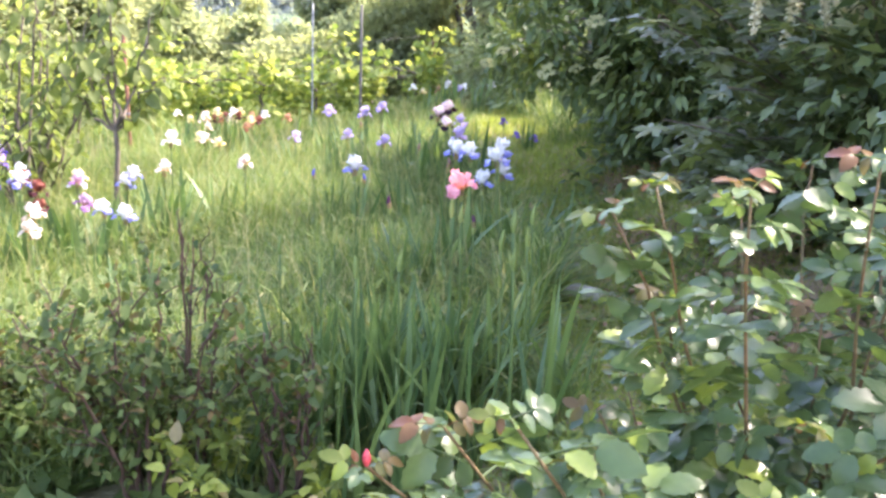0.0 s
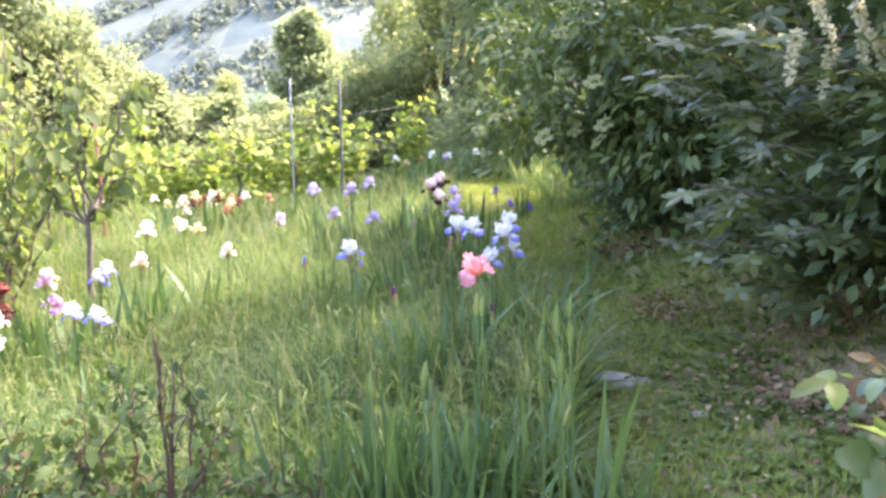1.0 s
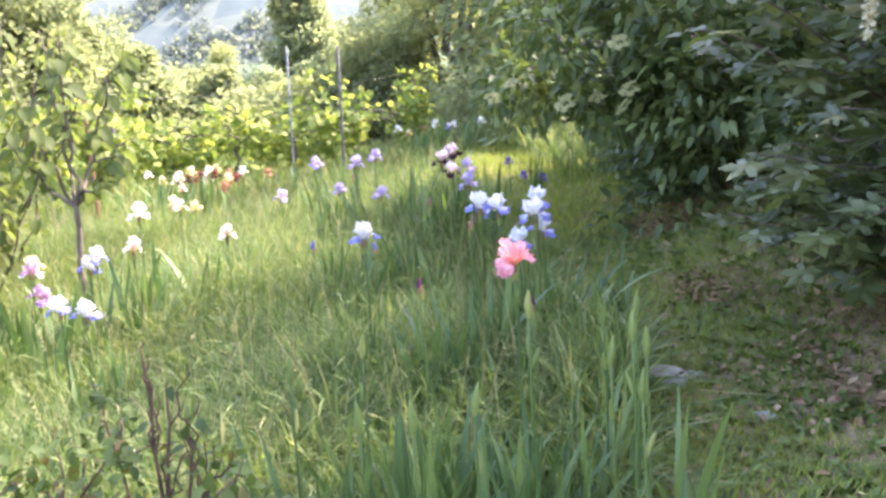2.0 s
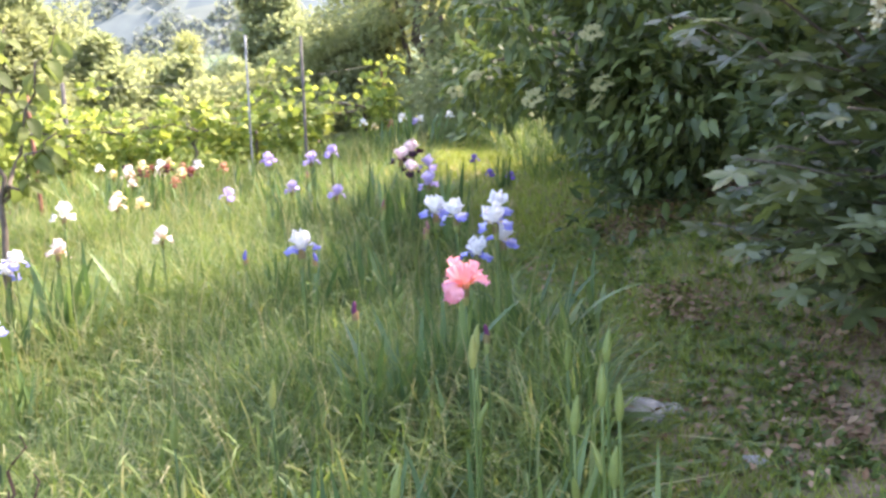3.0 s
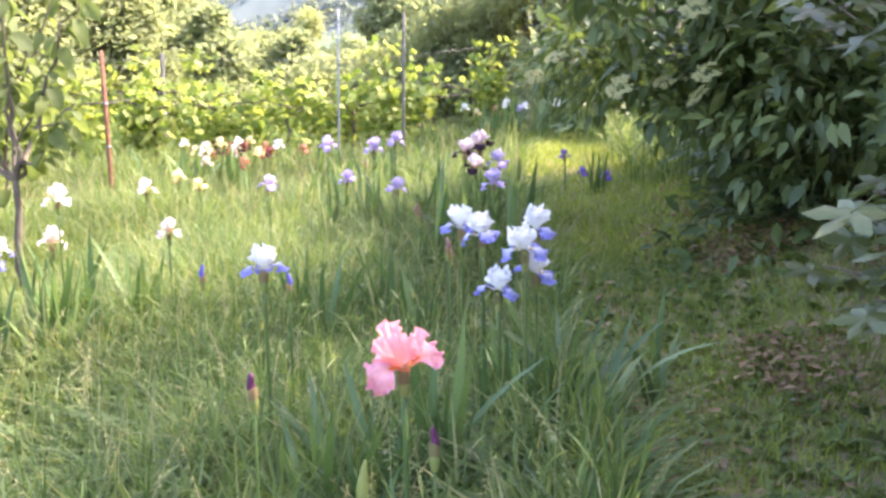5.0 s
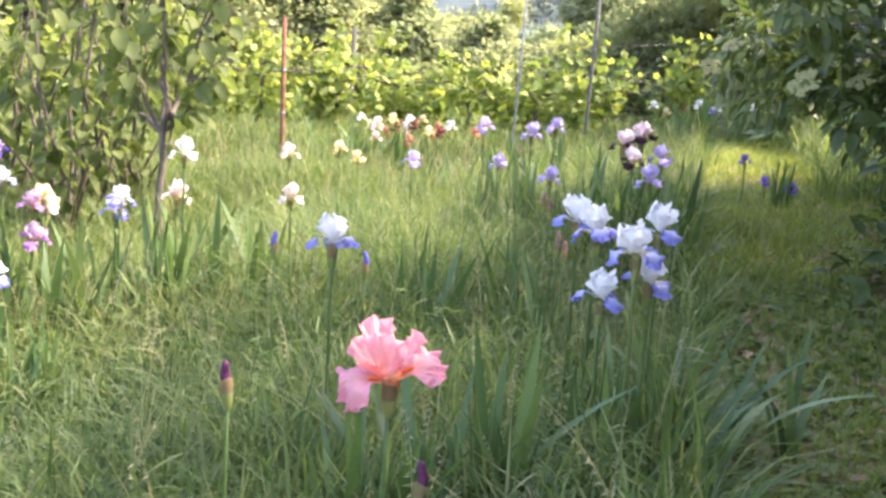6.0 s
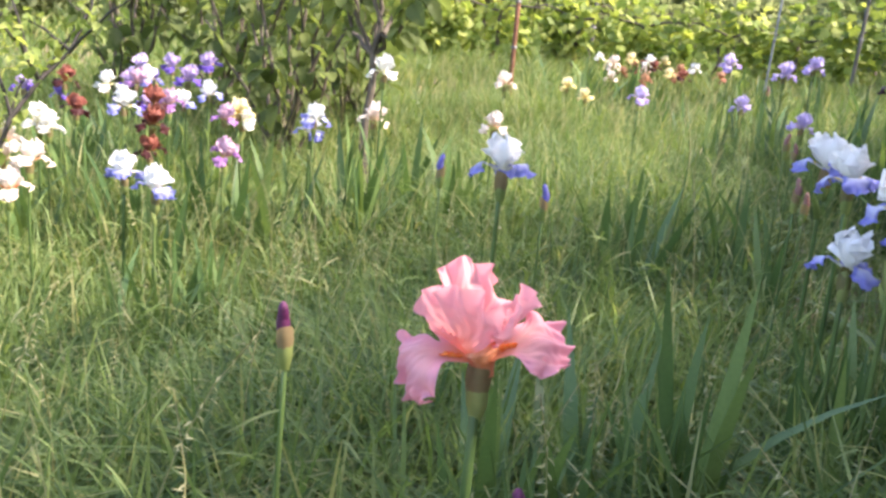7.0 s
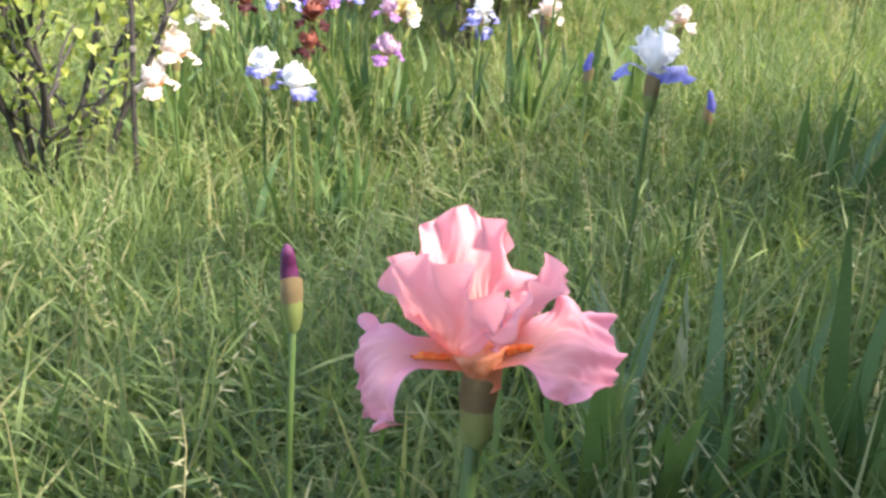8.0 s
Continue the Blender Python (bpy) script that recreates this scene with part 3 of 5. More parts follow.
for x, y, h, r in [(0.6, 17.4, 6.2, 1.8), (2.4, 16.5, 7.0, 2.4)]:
    tree("tree", x, y, h, r, 9500, 0.16, "wood_hazed", "green tree closing the end of the garden path", FAR_LEAF, low=0.04, group="trees at the path's end")


# grapevines on wires
def vine(x, y, h, label="grapevine with bright yellow-green young leaves on a wire"):
    z = float(ground_z(x, y))
    ob = thing("grapevine", (x, y, z), label, "grapevine", "vine rows")
    pts = curve_pts((0, 0, -0.03), (rng.normal(0, 0.06), rng.normal(0, 0.06), 0.62), 0, 0.03, 7)
    v, f = tube(pts, np.linspace(0.03, 0.018, 7))
    np_part("trunk", v, f, M["bark"], ob)
    top = pts[-1]
    for s in (-1, 1):
        e = top + (s * rng.uniform(0.35, 0.55), s * rng.uniform(0.1, 0.35), 0.08)
        v, f = tube(curve_pts(top, e, 0.03, 0.015, 6), np.linspace(0.014, 0.008, 6))
        np_part("cane", v, f, M["bark"], ob)
    cl = []
    for _ in range(6):
        s, up = rng.uniform(-0.36, 0.36), rng.uniform(0.45, 1.1) * h
        for q in np.linspace(0.35, up, 3):
            cl.append((s + rng.normal(0, 0.05), 0.55 * s + rng.normal(0, 0.1), q, rng.uniform(0.1, 0.2)))
    cl = np.array(cl)
    p, d = crown_points(360, cl, 1.0)
    v, f = foliage(p, d, 0.1, VINE_LEAF, 0.9)
    tagged(np_part("leaves", v, f, M["vine"], ob), kind="stuff")
    return ob


def lobed_template(lobes=5, depth=0.45, aspect=1.0, base=0.15):
    """A palmate leaf along +y of length 1: lobes round the stalk point, slightly cupped; quads from a centre fan."""
    n = lobes * 4 + 1
    a = np.linspace(radians(-150), radians(150), n)
    r = 1 - depth * (0.5 + 0.5 * np.cos(a * lobes / (300 / 360) + (np.pi if lobes % 2 == 0 else 0) + np.pi))
    r *= 0.55 + 0.45 * np.cos(a / 2) ** 2
    x, y = np.sin(a) * r * aspect * 0.62, base + np.cos(a) * r * 0.75
    z = -0.16 * (x**2 + y**2) + 0.05 * np.cos(a * lobes)
    outer = np.stack([x, y, z], -1)
    inner = np.stack([x * 0.5, base + (y - base) * 0.5, z * 0.3], -1)
    v = np.concatenate([outer, inner, [[0, base, 0.0]]])
    f = [(k, k + 1, n + k + 1, n + k) for k in range(n - 1)]
    f += [(n + k, n + k + 1, n + k + 2, 2 * n) for k in range(0, n - 2, 2)]
    return v, np.array(f)


VINE_LEAF = lobed_template(5, 0.3, 1.1)
for k in range(11):
    s = k / 10
    vine(-7.6 + 6.5 * s, 10.0 + 3.9 * s ** 1.3 + rng.normal(0, 0.1), rng.uniform(0.85, 1.1) + (0.22 if k in (8, 10) else 0))
for k in range(8):
    s = k / 7
    vine(-9.2 + 6.0 * s, 11.6 + 4.6 * s + rng.normal(0, 0.1), 1.05)


def post(name, x, y, top, r, mat, label, lean=(0, 0), sides=8, cap=None):
    z = float(ground_z(x, y)) - 0.08
    ob = thing(name, (x, y, z), label, "post")
    h = top - z
    v, f = tube(np.array([[0, 0, 0], [lean[0] * 0.5, lean[1] * 0.5, h * 0.5], [lean[0], lean[1], h]]), [r, r * 0.97, r * 0.93], sides)
    np_part("pole", v, f, M[mat], ob)
    for q in (0.45, 0.7):
        ring = [(lean[0] * q, lean[1] * q, h * q - 0.006), (lean[0] * q, lean[1] * q, h * q + 0.006)]
        v, f = tube(ring, [r * 1.35, r * 1.35], sides)
        np_part("wire_tie", v, f, M["wire"], ob)
    return ob


post("trellis_post", -1.93, 10.73, 1.98, 0.011, "zinc", "thin grey galvanised trellis post among the vines")
post("trellis_post", -1.7, 12.45, 2.05, 0.019, "postwood", "weathered grey trellis post among the vines")
post("trellis_post", -4.77, 13.0, 1.6, 0.03, "postwood", "short grey trellis post behind the vines")
post("trellis_stake", -3.42, 9.25, 1.55, 0.02, "rust", "rusty red-brown iron stake before the vines", (-0.06, 0.02))
post("trellis_stake", -0.95, 14.1, 1.7, 0.025, "rust", "rusty stake at the end of the vine row")
for h in (0.75, 1.15):
    pts = [(-7.6 + 6.5 * s, 10.0 + 3.9 * s ** 1.3, float(ground_z(-7.6 + 6.5 * s, 10.0 + 3.9 * s ** 1.3)) + h) for s in np.linspace(0, 1, 14)]
    v, f = tube(pts, [0.0022] * 14, 5)
    tagged(np_part("trellis_wire", v, f, M["wire"]), "thin grey trellis wire strung through the vines", "wire")


# ---- grass ----
def blades(pos, h, width, bend, az):
    """Grass blades, four levels each, as (verts, quads)."""
    n = len(pos)
    s = np.array([0, 0.35, 0.7, 1.0])
    d = np.stack([np.cos(az), np.sin(az), 0 * az], -1)
    side = np.stack([-np.sin(az), np.cos(az), 0 * az], -1)
    turn = rng.uniform(-1.2, 1.2, n)[:, None]
    side = side * np.cos(turn) + d * np.sin(turn)
    w = np.array([0.7, 1.0, 0.7, 0.08])
    out = (bend * h)[:, None] * s**2.2
    up = h[:, None] * (s - 0.35 * np.clip(bend, 0, 1.3)[:, None] * s**2.6)
    c = pos[:, None] + d[:, None] * out[..., None] + np.array([0, 0, 1.0]) * up[..., None]
    o = side[:, None] * (width[:, None] * w * 0.5)[..., None]
    v = np.stack([c - o, c + o], 2).reshape(n * 8, 3)
    f = np.array([[0, 1, 3, 2], [2, 3, 5, 4], [4, 5, 7, 6]])
    f = (f[None] + (np.arange(n) * 8)[:, None, None]).reshape(-1, 4)
    return v, f


def meadow(n, x, y, h, width, keep, bend=(0.15, 1.5)):
    px, py = rng.uniform(*x, n), rng.uniform(*y, n)
    patch = 0.5 + 0.5 * np.sin(2.3 * px + 1.1) * np.sin(1.9 * py + 0.4 + 0.8 * px)
    ok = keep(px, py) & (rng.uniform(0, 1, n) < 0.55 + 0.45 * patch)
    px, py, patch = px[ok], py[ok], patch[ok]
    m = len(px)
    pos = np.stack([px, py, ground_z(px, py) - 0.01], -1)
    hh = rng.uniform(*h, m) * (0.7 + 0.45 * patch)
    return blades(pos, hh, rng.uniform(*width, m), rng.uniform(*bend, m), rng.uniform(0, 2 * np.pi, m))


def in_meadow(x, y):
    return (x < path_x(y) - path_half(y) - 0.06 * np.sin(3 * y) - 0.06 * np.clip(y - 5, 0, 2.5)) & ~((y < 2.4 + 0.2 * np.sin(3 * x)) & (x > -1.6)) & ((x + 0.36) ** 2 + (y - 2.5) ** 2 > 0.02)


def on_path(x, y):
    """The mown strip, thinning out in ragged patches on the bank beside it."""
    edge = (x - path_x(y) - 0.5 * path_half(y)) / 0.5
    worn = 0.5 + 0.5 * np.sin(4.1 * x + 2.3 * y) * np.sin(3.3 * y - 1.9 * x + 0.7)
    thin = (y > 7) | (rng.uniform(0, 1, len(x)) > np.clip(edge, 0, 1) * 0.55 + 0.5 * np.clip(worn - 0.6, 0, 1))
    return (x > path_x(y) - path_half(y) - 0.15) & (x < path_x(y) + path_half(y) + 0.9) & thin


chunks = [
    meadow(30000, (-2.6, 0.9), (2.2, 5.2), (0.18, 0.44), (0.005, 0.011), in_meadow, (0.1, 1.1)),
    meadow(34000, (-2.6, 0.9), (2.2, 5.2), (0.12, 0.34), (0.009, 0.02), in_meadow, (0.3, 1.8)),
    meadow(30000, (-4.2, 0.9), (5.2, 8.6), (0.28, 0.52), (0.004, 0.009), in_meadow),
    meadow(26000, (-7.5, 0.6), (8.6, 15.5), (0.25, 0.5), (0.006, 0.013), in_meadow),
    meadow(9000, (-0.6, 2.2), (8.0, 15.0), (0.3, 0.6), (0.006, 0.012), lambda x, y: x > path_x(y) + path_half(y)),
    meadow(14000, (-15, -5.5), (0, 12), (0.25, 0.5), (0.012, 0.022), in_meadow),
    meadow(16000, (-6.0, -2.6), (2.2, 8.6), (0.25, 0.5), (0.006, 0.012), in_meadow),
    meadow(20000, (-2.8, 0.8), (1.2, 2.6), (0.08, 0.28), (0.004, 0.012), lambda x, y: (y < 2.5 + 0.2 * np.sin(3 * x)) & ~((x > -0.8 + 0.1 * np.sin(9 * y)) & (y < 2.22 + 0.05 * np.sin(11 * x))), (0.2, 1.0)),
    meadow(26000, (-11, -2.3), (-5, 2.8), (0.15, 0.42), (0.012, 0.026), lambda x, y: x < 9),
    meadow(14000, (-2.6, 6), (-6, 1.4), (0.05, 0.2), (0.01, 0.022), lambda x, y: (x - 0.4) ** 2 + (y - 0.1) ** 2 > 0.2),
    meadow(16000, (2.4, 11), (-4, 15), (0.2, 0.5), (0.015, 0.03), lambda x, y: x < 20),
    meadow(12000, (-18, -9), (-6, 14), (0.25, 0.5), (0.02, 0.04), lambda x, y: x < 9),
]
v, f = join_parts(chunks)
tagged(np_part("tall_grass", v, f, M["grass"]), "tall uncut green meadow grass with dry blades", "grass", kind="stuff")
chunks = [
    meadow(75000, (0.2, 2.3), (1.8, 6.2), (0.025, 0.085), (0.0025, 0.006), on_path, (0.2, 1.0)),
    meadow(70000, (-0.8, 1.8), (6.2, 14.5), (0.05, 0.12), (0.004, 0.01), on_path, (0.2, 1.0)),
]
v, f = join_parts(chunks)
tagged(np_part("short_grass", v, f, M["short_grass"]), "short mown grass along the garden path", "grass", kind="stuff")


def seed_head():
    """A grass stalk 1 long that nods, with small spikelets along its upper third."""
    s = np.linspace(0, 1, 7)
    pts = np.stack([0.16 * s**3.2, 0 * s, s - 0.06 * s**4], -1)
    v, f = tube(pts, np.linspace(0.0028, 0.0014, 7), 3)
    t = leaf_template(0.22, 0.1, 0.1, 2)
    k = 22
    q = np.linspace(0.68, 1.0, k)
    pos = np.stack([0.16 * q**3.2, 0 * q, q - 0.06 * q**4], -1)
    a = np.arange(k) * 2.4
    d = np.stack([np.cos(a) * 0.5 + 0.5, np.sin(a) * 0.5, 0.35 - 0.5 * q], -1)
    v2, f2 = scatter(t[0], t[1], frames_from(d, np.tile([0.1, 0.2, 1.0], (k, 1))), pos, np.linspace(0.032, 0.018, k))
    return join_parts([(v, f), (v2, f2)])


sv, sf = seed_head()
n = 1100
px, py = rng.uniform(-4.5, 0.7, n), rng.uniform(2.5, 10, n)
ok = in_meadow(px, py)
px, py = px[ok], py[ok]
az = rng.uniform(0, 2 * np.pi, len(px))
lean = rng.normal(0, 0.16, (len(px), 2))
zax = np.stack([lean[:, 0], lean[:, 1], np.ones(len(px))], -1)
zax /= np.linalg.norm(zax, axis=1)[:, None]
xax = np.stack([np.cos(az), np.sin(az), 0 * az], -1)
xax = np.cross(np.cross(zax, xax), zax)
xax /= np.linalg.norm(xax, axis=1)[:, None]
rot = np.stack([xax, np.cross(zax, xax), zax], -1)
v, f = scatter(sv, sf, rot, np.stack([px, py, ground_z(px, py)], -1), rng.uniform(0.38, 0.62, len(px)))
tagged(np_part("grass_seed_heads", v, f, M["seed"]), "pale nodding seed heads above the tall grass", "grass", kind="stuff")


n = 4200
px, py = rng.uniform(-2.6, 0.7, n), 2.6 + 5.0 * rng.uniform(0, 1, n) ** 1.3
ok = in_meadow(px, py)
px, py = px[ok], py[ok]
bits = leaf_template(0.07, 0.3, 0.35, 3)
at = np.stack([px, py, ground_z(px, py) + rng.uniform(0.16, 0.4, len(px))], -1)
v, f = scatter(bits[0], bits[1], frames_from(random_dirs(len(px), 0.55), np.tile([0.0, 0.0, 1.0], (len(px), 1)) + 0.5 * random_dirs(len(px))), at, rng.uniform(0.03, 0.08, len(px)))
tagged(np_part("grass_tips", v, f, M["tips"]), "pale bent grass tips tangled in the meadow", "grass", kind="stuff")


# ---- irises ----
def petal_mesh(name, fn, nu, nv, mat, solid=0.0):
    u, w = np.meshgrid(np.linspace(0, 1, nu), np.linspace(-1, 1, nv), indexing="ij")
    p = fn(u, w).reshape(-1, 3)
    i, j = np.meshgrid(np.arange(nu - 1), np.arange(nv - 1), indexing="ij")
    f = np.stack([i * nv + j, (i + 1) * nv + j, (i + 1) * nv + j + 1, i * nv + j + 1], -1).reshape(-1, 4)
    me = np_mesh(name, p, f, mat)
    lay = me.uv_layers.new(name="UVMap")
    uv = np.stack([u, w * 0.5 + 0.5], -1).reshape(-1, 2)[f.ravel()]
    lay.data.foreach_set("uv", uv.astype(np.float32).ravel())
    return me


def frilled_fn(L, W, A, ph, lean=(22.0, -4.0, -16.0), cup=0.34, waves=9.0, fold=0.0016, notch=0.02):
    """An upright petal with a clean rounded outline: spine leaning by three angles from foot to top, cupped, its rim frilled."""
    q = np.linspace(0, 1, 60)
    th = np.radians(np.interp(q, [0, 0.5, 1], lean))
    cx, cz = np.cumsum(np.sin(th)) * L / 60, np.cumsum(np.cos(th)) * L / 60

    def fn(u, v):
        sm = np.clip(u / 0.58, 0, 1)
        sm = sm * sm * (3 - 2 * sm)
        w = W * (0.17 + 0.83 * sm) * np.clip(1 - np.clip((u - 0.5) / 0.52, 0, 1) ** 3.0, 0.02, 1) ** 0.5
        top = np.clip((u - 0.5) / 0.5, 0, 1)
        phi = np.arctan2(v, 0.15 + 1.1 * top - 0.7 * np.clip(0.5 - u, 0, 1))
        rim = np.clip(np.sqrt(v**2 + top**2 * (1 - 0.5 * v**2)), 0, 1.15) ** 4 * sm
        s = u * (1 - 0.1 * v**2 * u**2 + notch * rim * np.sin(waves * 1.3 * phi + 3 * ph))
        x, z, t = np.interp(s, q, cx), np.interp(s, q, cz), np.interp(s, q, th)
        r = A * rim * (np.sin(waves * phi + 6 * ph) + 0.5 * np.sin(2.3 * waves * phi + 11 * ph) + 0.16 * rim * np.sin(5.2 * waves * phi + 3 * ph))
        r = r + fold * np.cos(7.5 * v * (1 - 0.3 * u) + 5 * ph) * sm * (1 - 0.4 * top) - cup * w * v**2 * (1 - 0.3 * top) + 0.0009 * np.sin(27 * v + 9 * u + 3 * np.sin(11 * u)) * sm * np.sin(8 * u)
        return np.stack([0.004 + x + np.cos(t) * r, v * w + 0.3 * A * rim * np.cos(waves * phi), z - np.sin(t) * r], -1)
    return fn


def fall_line(L, start, end, curl=14.0):
    q = np.linspace(0, 1, 80)
    m, t = np.clip((q - 0.3) / 0.5, 0, 1), np.clip((q - 0.8) / 0.2, 0, 1)
    th = np.radians(start + (end - start) * m * m * (3 - 2 * m) + curl * t)
    return q, np.cumsum(np.cos(th)) * L / 80, np.cumsum(np.sin(th)) * L / 80, th


def fall_fn(L, W, A, ph, start=22.0, end=-75.0, k=2.2, haft=0.16):
    """A hanging petal: slim channelled haft, then a broad rounded blade with a wavy rim."""
    def fn(u, v):
        s = u * (1 - 0.14 * v**2 * u**3)
        q, cx, cz, th = fall_line(L, start, end)
        x, z, t = np.interp(s, q, cx), np.interp(s, q, cz), np.interp(s, q, th)
        b = np.clip((s - haft) / 0.4, 0, 1)
        b = b * b * (3 - 2 * b)
        w = 0.0085 + (W - 0.0085) * b * np.sqrt(np.clip(1 - np.clip((s - 0.55) / 0.46, 0, 1) ** 3.6, 0.1, 1))
        r = A * np.abs(v) ** 1.7 * np.sin(2 * np.pi * (k * s + ph + 0.25 * np.sign(v))) * np.clip((s - 0.2) * 3, 0, 1)
        r = r + 0.32 * A * np.abs(v) ** 5 * np.sin(2 * np.pi * (3.1 * k * s + 2 * ph)) * np.clip(s * 2 - 0.5, 0, 1)
        r = r + 0.7 * A * s**7 * np.sin(2 * np.pi * (1.4 * v + ph))
        r = r - 0.3 * w * v**2 * b + 0.45 * w * v**2 * (1 - b) + 0.0004 * np.sin(41 * s) * np.sin(9 * v)
        return np.stack([x - np.sin(t) * r + 0.01, v * w + 0.25 * r * v, z + np.cos(t) * r], -1)
    return fn


def beard_mesh(L, start, end, mat):
    q, cx, cz, th = fall_line(L, start, end)
    s = np.linspace(0.05, 0.27, 11)
    pts = np.stack([np.interp(s, q, cx) + 0.01, 0 * s, np.interp(s, q, cz) + 0.0028], -1)
    v, f = tube(pts, np.array([0.001, 0.0016, 0.002, 0.0018, 0.0021, 0.0018, 0.002, 0.0017, 0.0015, 0.0012, 0.0006]), 7)
    return np_mesh("beard", v + rng.normal(0, 0.0005, v.shape), f, mat)


def spathe_mesh(size):
    """The green tube and papery sheath under a bloom."""
    s = np.linspace(0, 1, 11)
    r = size * np.array([0.0052, 0.0062, 0.0082, 0.0098, 0.0105, 0.0108, 0.0104, 0.0096, 0.0086, 0.0078, 0.007])
    v, f = tube(np.stack([0.0016 * np.sin(5 * s), 0.0012 * np.cos(4 * s), -0.056 + 0.06 * s], -1) * size, r, 12)
    return np_mesh("spathe", v, f, M["spathe"])


def bract_mesh(size):
    """The brownish papery sheath that wraps the upper tube, split at one side."""
    s, a = np.meshgrid(np.linspace(0, 1, 8), np.linspace(0.25, 2 * np.pi - 0.25, 15), indexing="ij")
    r = size * (0.0098 + 0.0026 * np.sin(2.6 * s) + 0.001 * s * np.sin(3 * a))
    v = np.stack([r * np.cos(a), r * np.sin(a), size * (-0.04 + 0.036 * s * (1 - 0.22 * np.cos(a)))], -1).reshape(-1, 3)
    i, j = np.meshgrid(np.arange(7), np.arange(14), indexing="ij")
    f = np.stack([i * 15 + j, i * 15 + j + 1, (i + 1) * 15 + j + 1, (i + 1) * 15 + j], -1).reshape(-1, 4)
    return np_mesh("bract", v, f, M["bract"])


def bloom_set(name, std, fall, beard, L=0.066, ruffle=1.0):
    nu, nv = 20, 17
    ang = ((24.0, -66.0), (20.0, -76.0), (28.0, -70.0))
    lf = L * 1.1
    lean = ((48.0, 2.0, -54.0), (44.0, 6.0, -40.0), (52.0, 4.0, -58.0))
    return {
        "standards": [petal_mesh(name + "_standard", frilled_fn(L * (1.0 + 0.06 * k), L * 0.6, 0.0085 * ruffle, 0.13 + 0.31 * k, lean[k], 0.4, 7.5, 0.0036, 0.06), nu, nv, std) for k in range(3)],
        "falls": [petal_mesh(name + "_fall", fall_fn(lf, L * 0.42, 0.008 * ruffle, 0.07 + 0.37 * k, *ang[k], 2.2), nu, nv, fall) for k in range(3)],
        "beards": [beard_mesh(lf, *ang[k], beard) for k in range(3)], "spathe": spathe_mesh(L / 0.066), "bract": bract_mesh(L / 0.066), "styles": []}


def shell_fn(L, spread, A, ph, lean, cup, pleats=4.2):
    """An upright petal shaped like a shell: pleats fan out from the narrow foot and end in a softly ruffled, rounded rim."""
    q = np.linspace(0, 1, 60)
    th = np.radians(np.interp(q, [0, 0.5, 1], lean))
    cx, cz = np.cumsum(np.sin(th)) * L / 60, np.cumsum(np.cos(th)) * L / 60

    def fn(u, v):
        sm = np.clip(u / 0.55, 0, 1)
        fan = v * radians(spread) * (0.45 + 0.55 * sm * sm * (3 - 2 * sm))
        reach = u * (1 - 0.2 * np.abs(v) ** 2.4 - 0.035 * u**4 * np.cos(2 * pleats * v + 5 * ph))
        a, w = np.clip(reach * np.cos(fan), 0, 1), L * reach * np.sin(fan) * (1 - 0.22 * u**3)
        x, z, t = np.interp(a, q, cx), np.interp(a, q, cz), np.interp(a, q, th)
        side = np.abs(v) ** 3 * np.clip(u * 1.6 - 0.3, 0, 1)
        r = A * u**2.2 * (0.75 * np.sin(pleats * v * 2 + 6 * ph) + 0.25 * np.sin(pleats * 4.6 * v + 9 * ph))
        r = r + 0.7 * A * u**6 * np.sin(pleats * 4.1 * v + 13 * ph) + 0.9 * A * side * np.sin(15 * u + 4 * ph + 2 * np.sign(v))
        r = r - cup * L * np.sin(fan) ** 2 * u + 0.0007 * np.sin(31 * v + 5 * np.sin(9 * u)) * u
        return np.stack([0.004 + x + np.cos(t) * r, w + 0.35 * A * side * np.cos(15 * u + 7 * ph), z - np.sin(t) * r], -1)
    return fn


def skirt_fn(L, W, A, ph, start, end, haft=0.3, pleats=4.0):
    """A hanging petal: slim channelled haft, then a skirt-like blade whose rim is gathered into soft ruffles."""
    q, cx, cz, th = fall_line(L, start, end)

    def fn(u, v):
        b = np.clip((u - haft) / 0.36, 0, 1)
        b = b * b * (3 - 2 * b)
        end_ = np.clip((u - 0.6) / 0.4, 0, 1)
        s = u * (1 - 0.2 * b * np.abs(v) ** 2.2 - 0.03 * end_ * np.cos(2 * pleats * v + 4 * ph))
        x, z, t = np.interp(s, q, cx), np.interp(s, q, cz), np.interp(s, q, th)
        w = (0.0094 + (W - 0.0094) * b) * (1 - 0.2 * end_**2)
        r = A * b * u**2 * (0.8 * np.sin(pleats * 2 * v + 6 * ph) + 0.3 * np.sin(pleats * 5.1 * v + 11 * ph))
        side = np.abs(v) ** 2.5 * b
        r = r + 0.95 * A * side * np.sin(17 * u + 5 * ph + 2.2 * np.sign(v)) + 0.45 * A * end_**3 * np.sin(pleats * 4.3 * v + 3 * ph)
        r = r - 0.22 * w * v**2 * b + 0.5 * w * v**2 * (1 - b) + 0.0005 * np.sin(29 * v + 6 * np.sin(8 * u)) * b
        return np.stack([x - np.sin(t) * r + 0.008, v * w + 0.3 * A * side * np.cos(17 * u + 5 * ph), z + np.cos(t) * r], -1)
    return fn


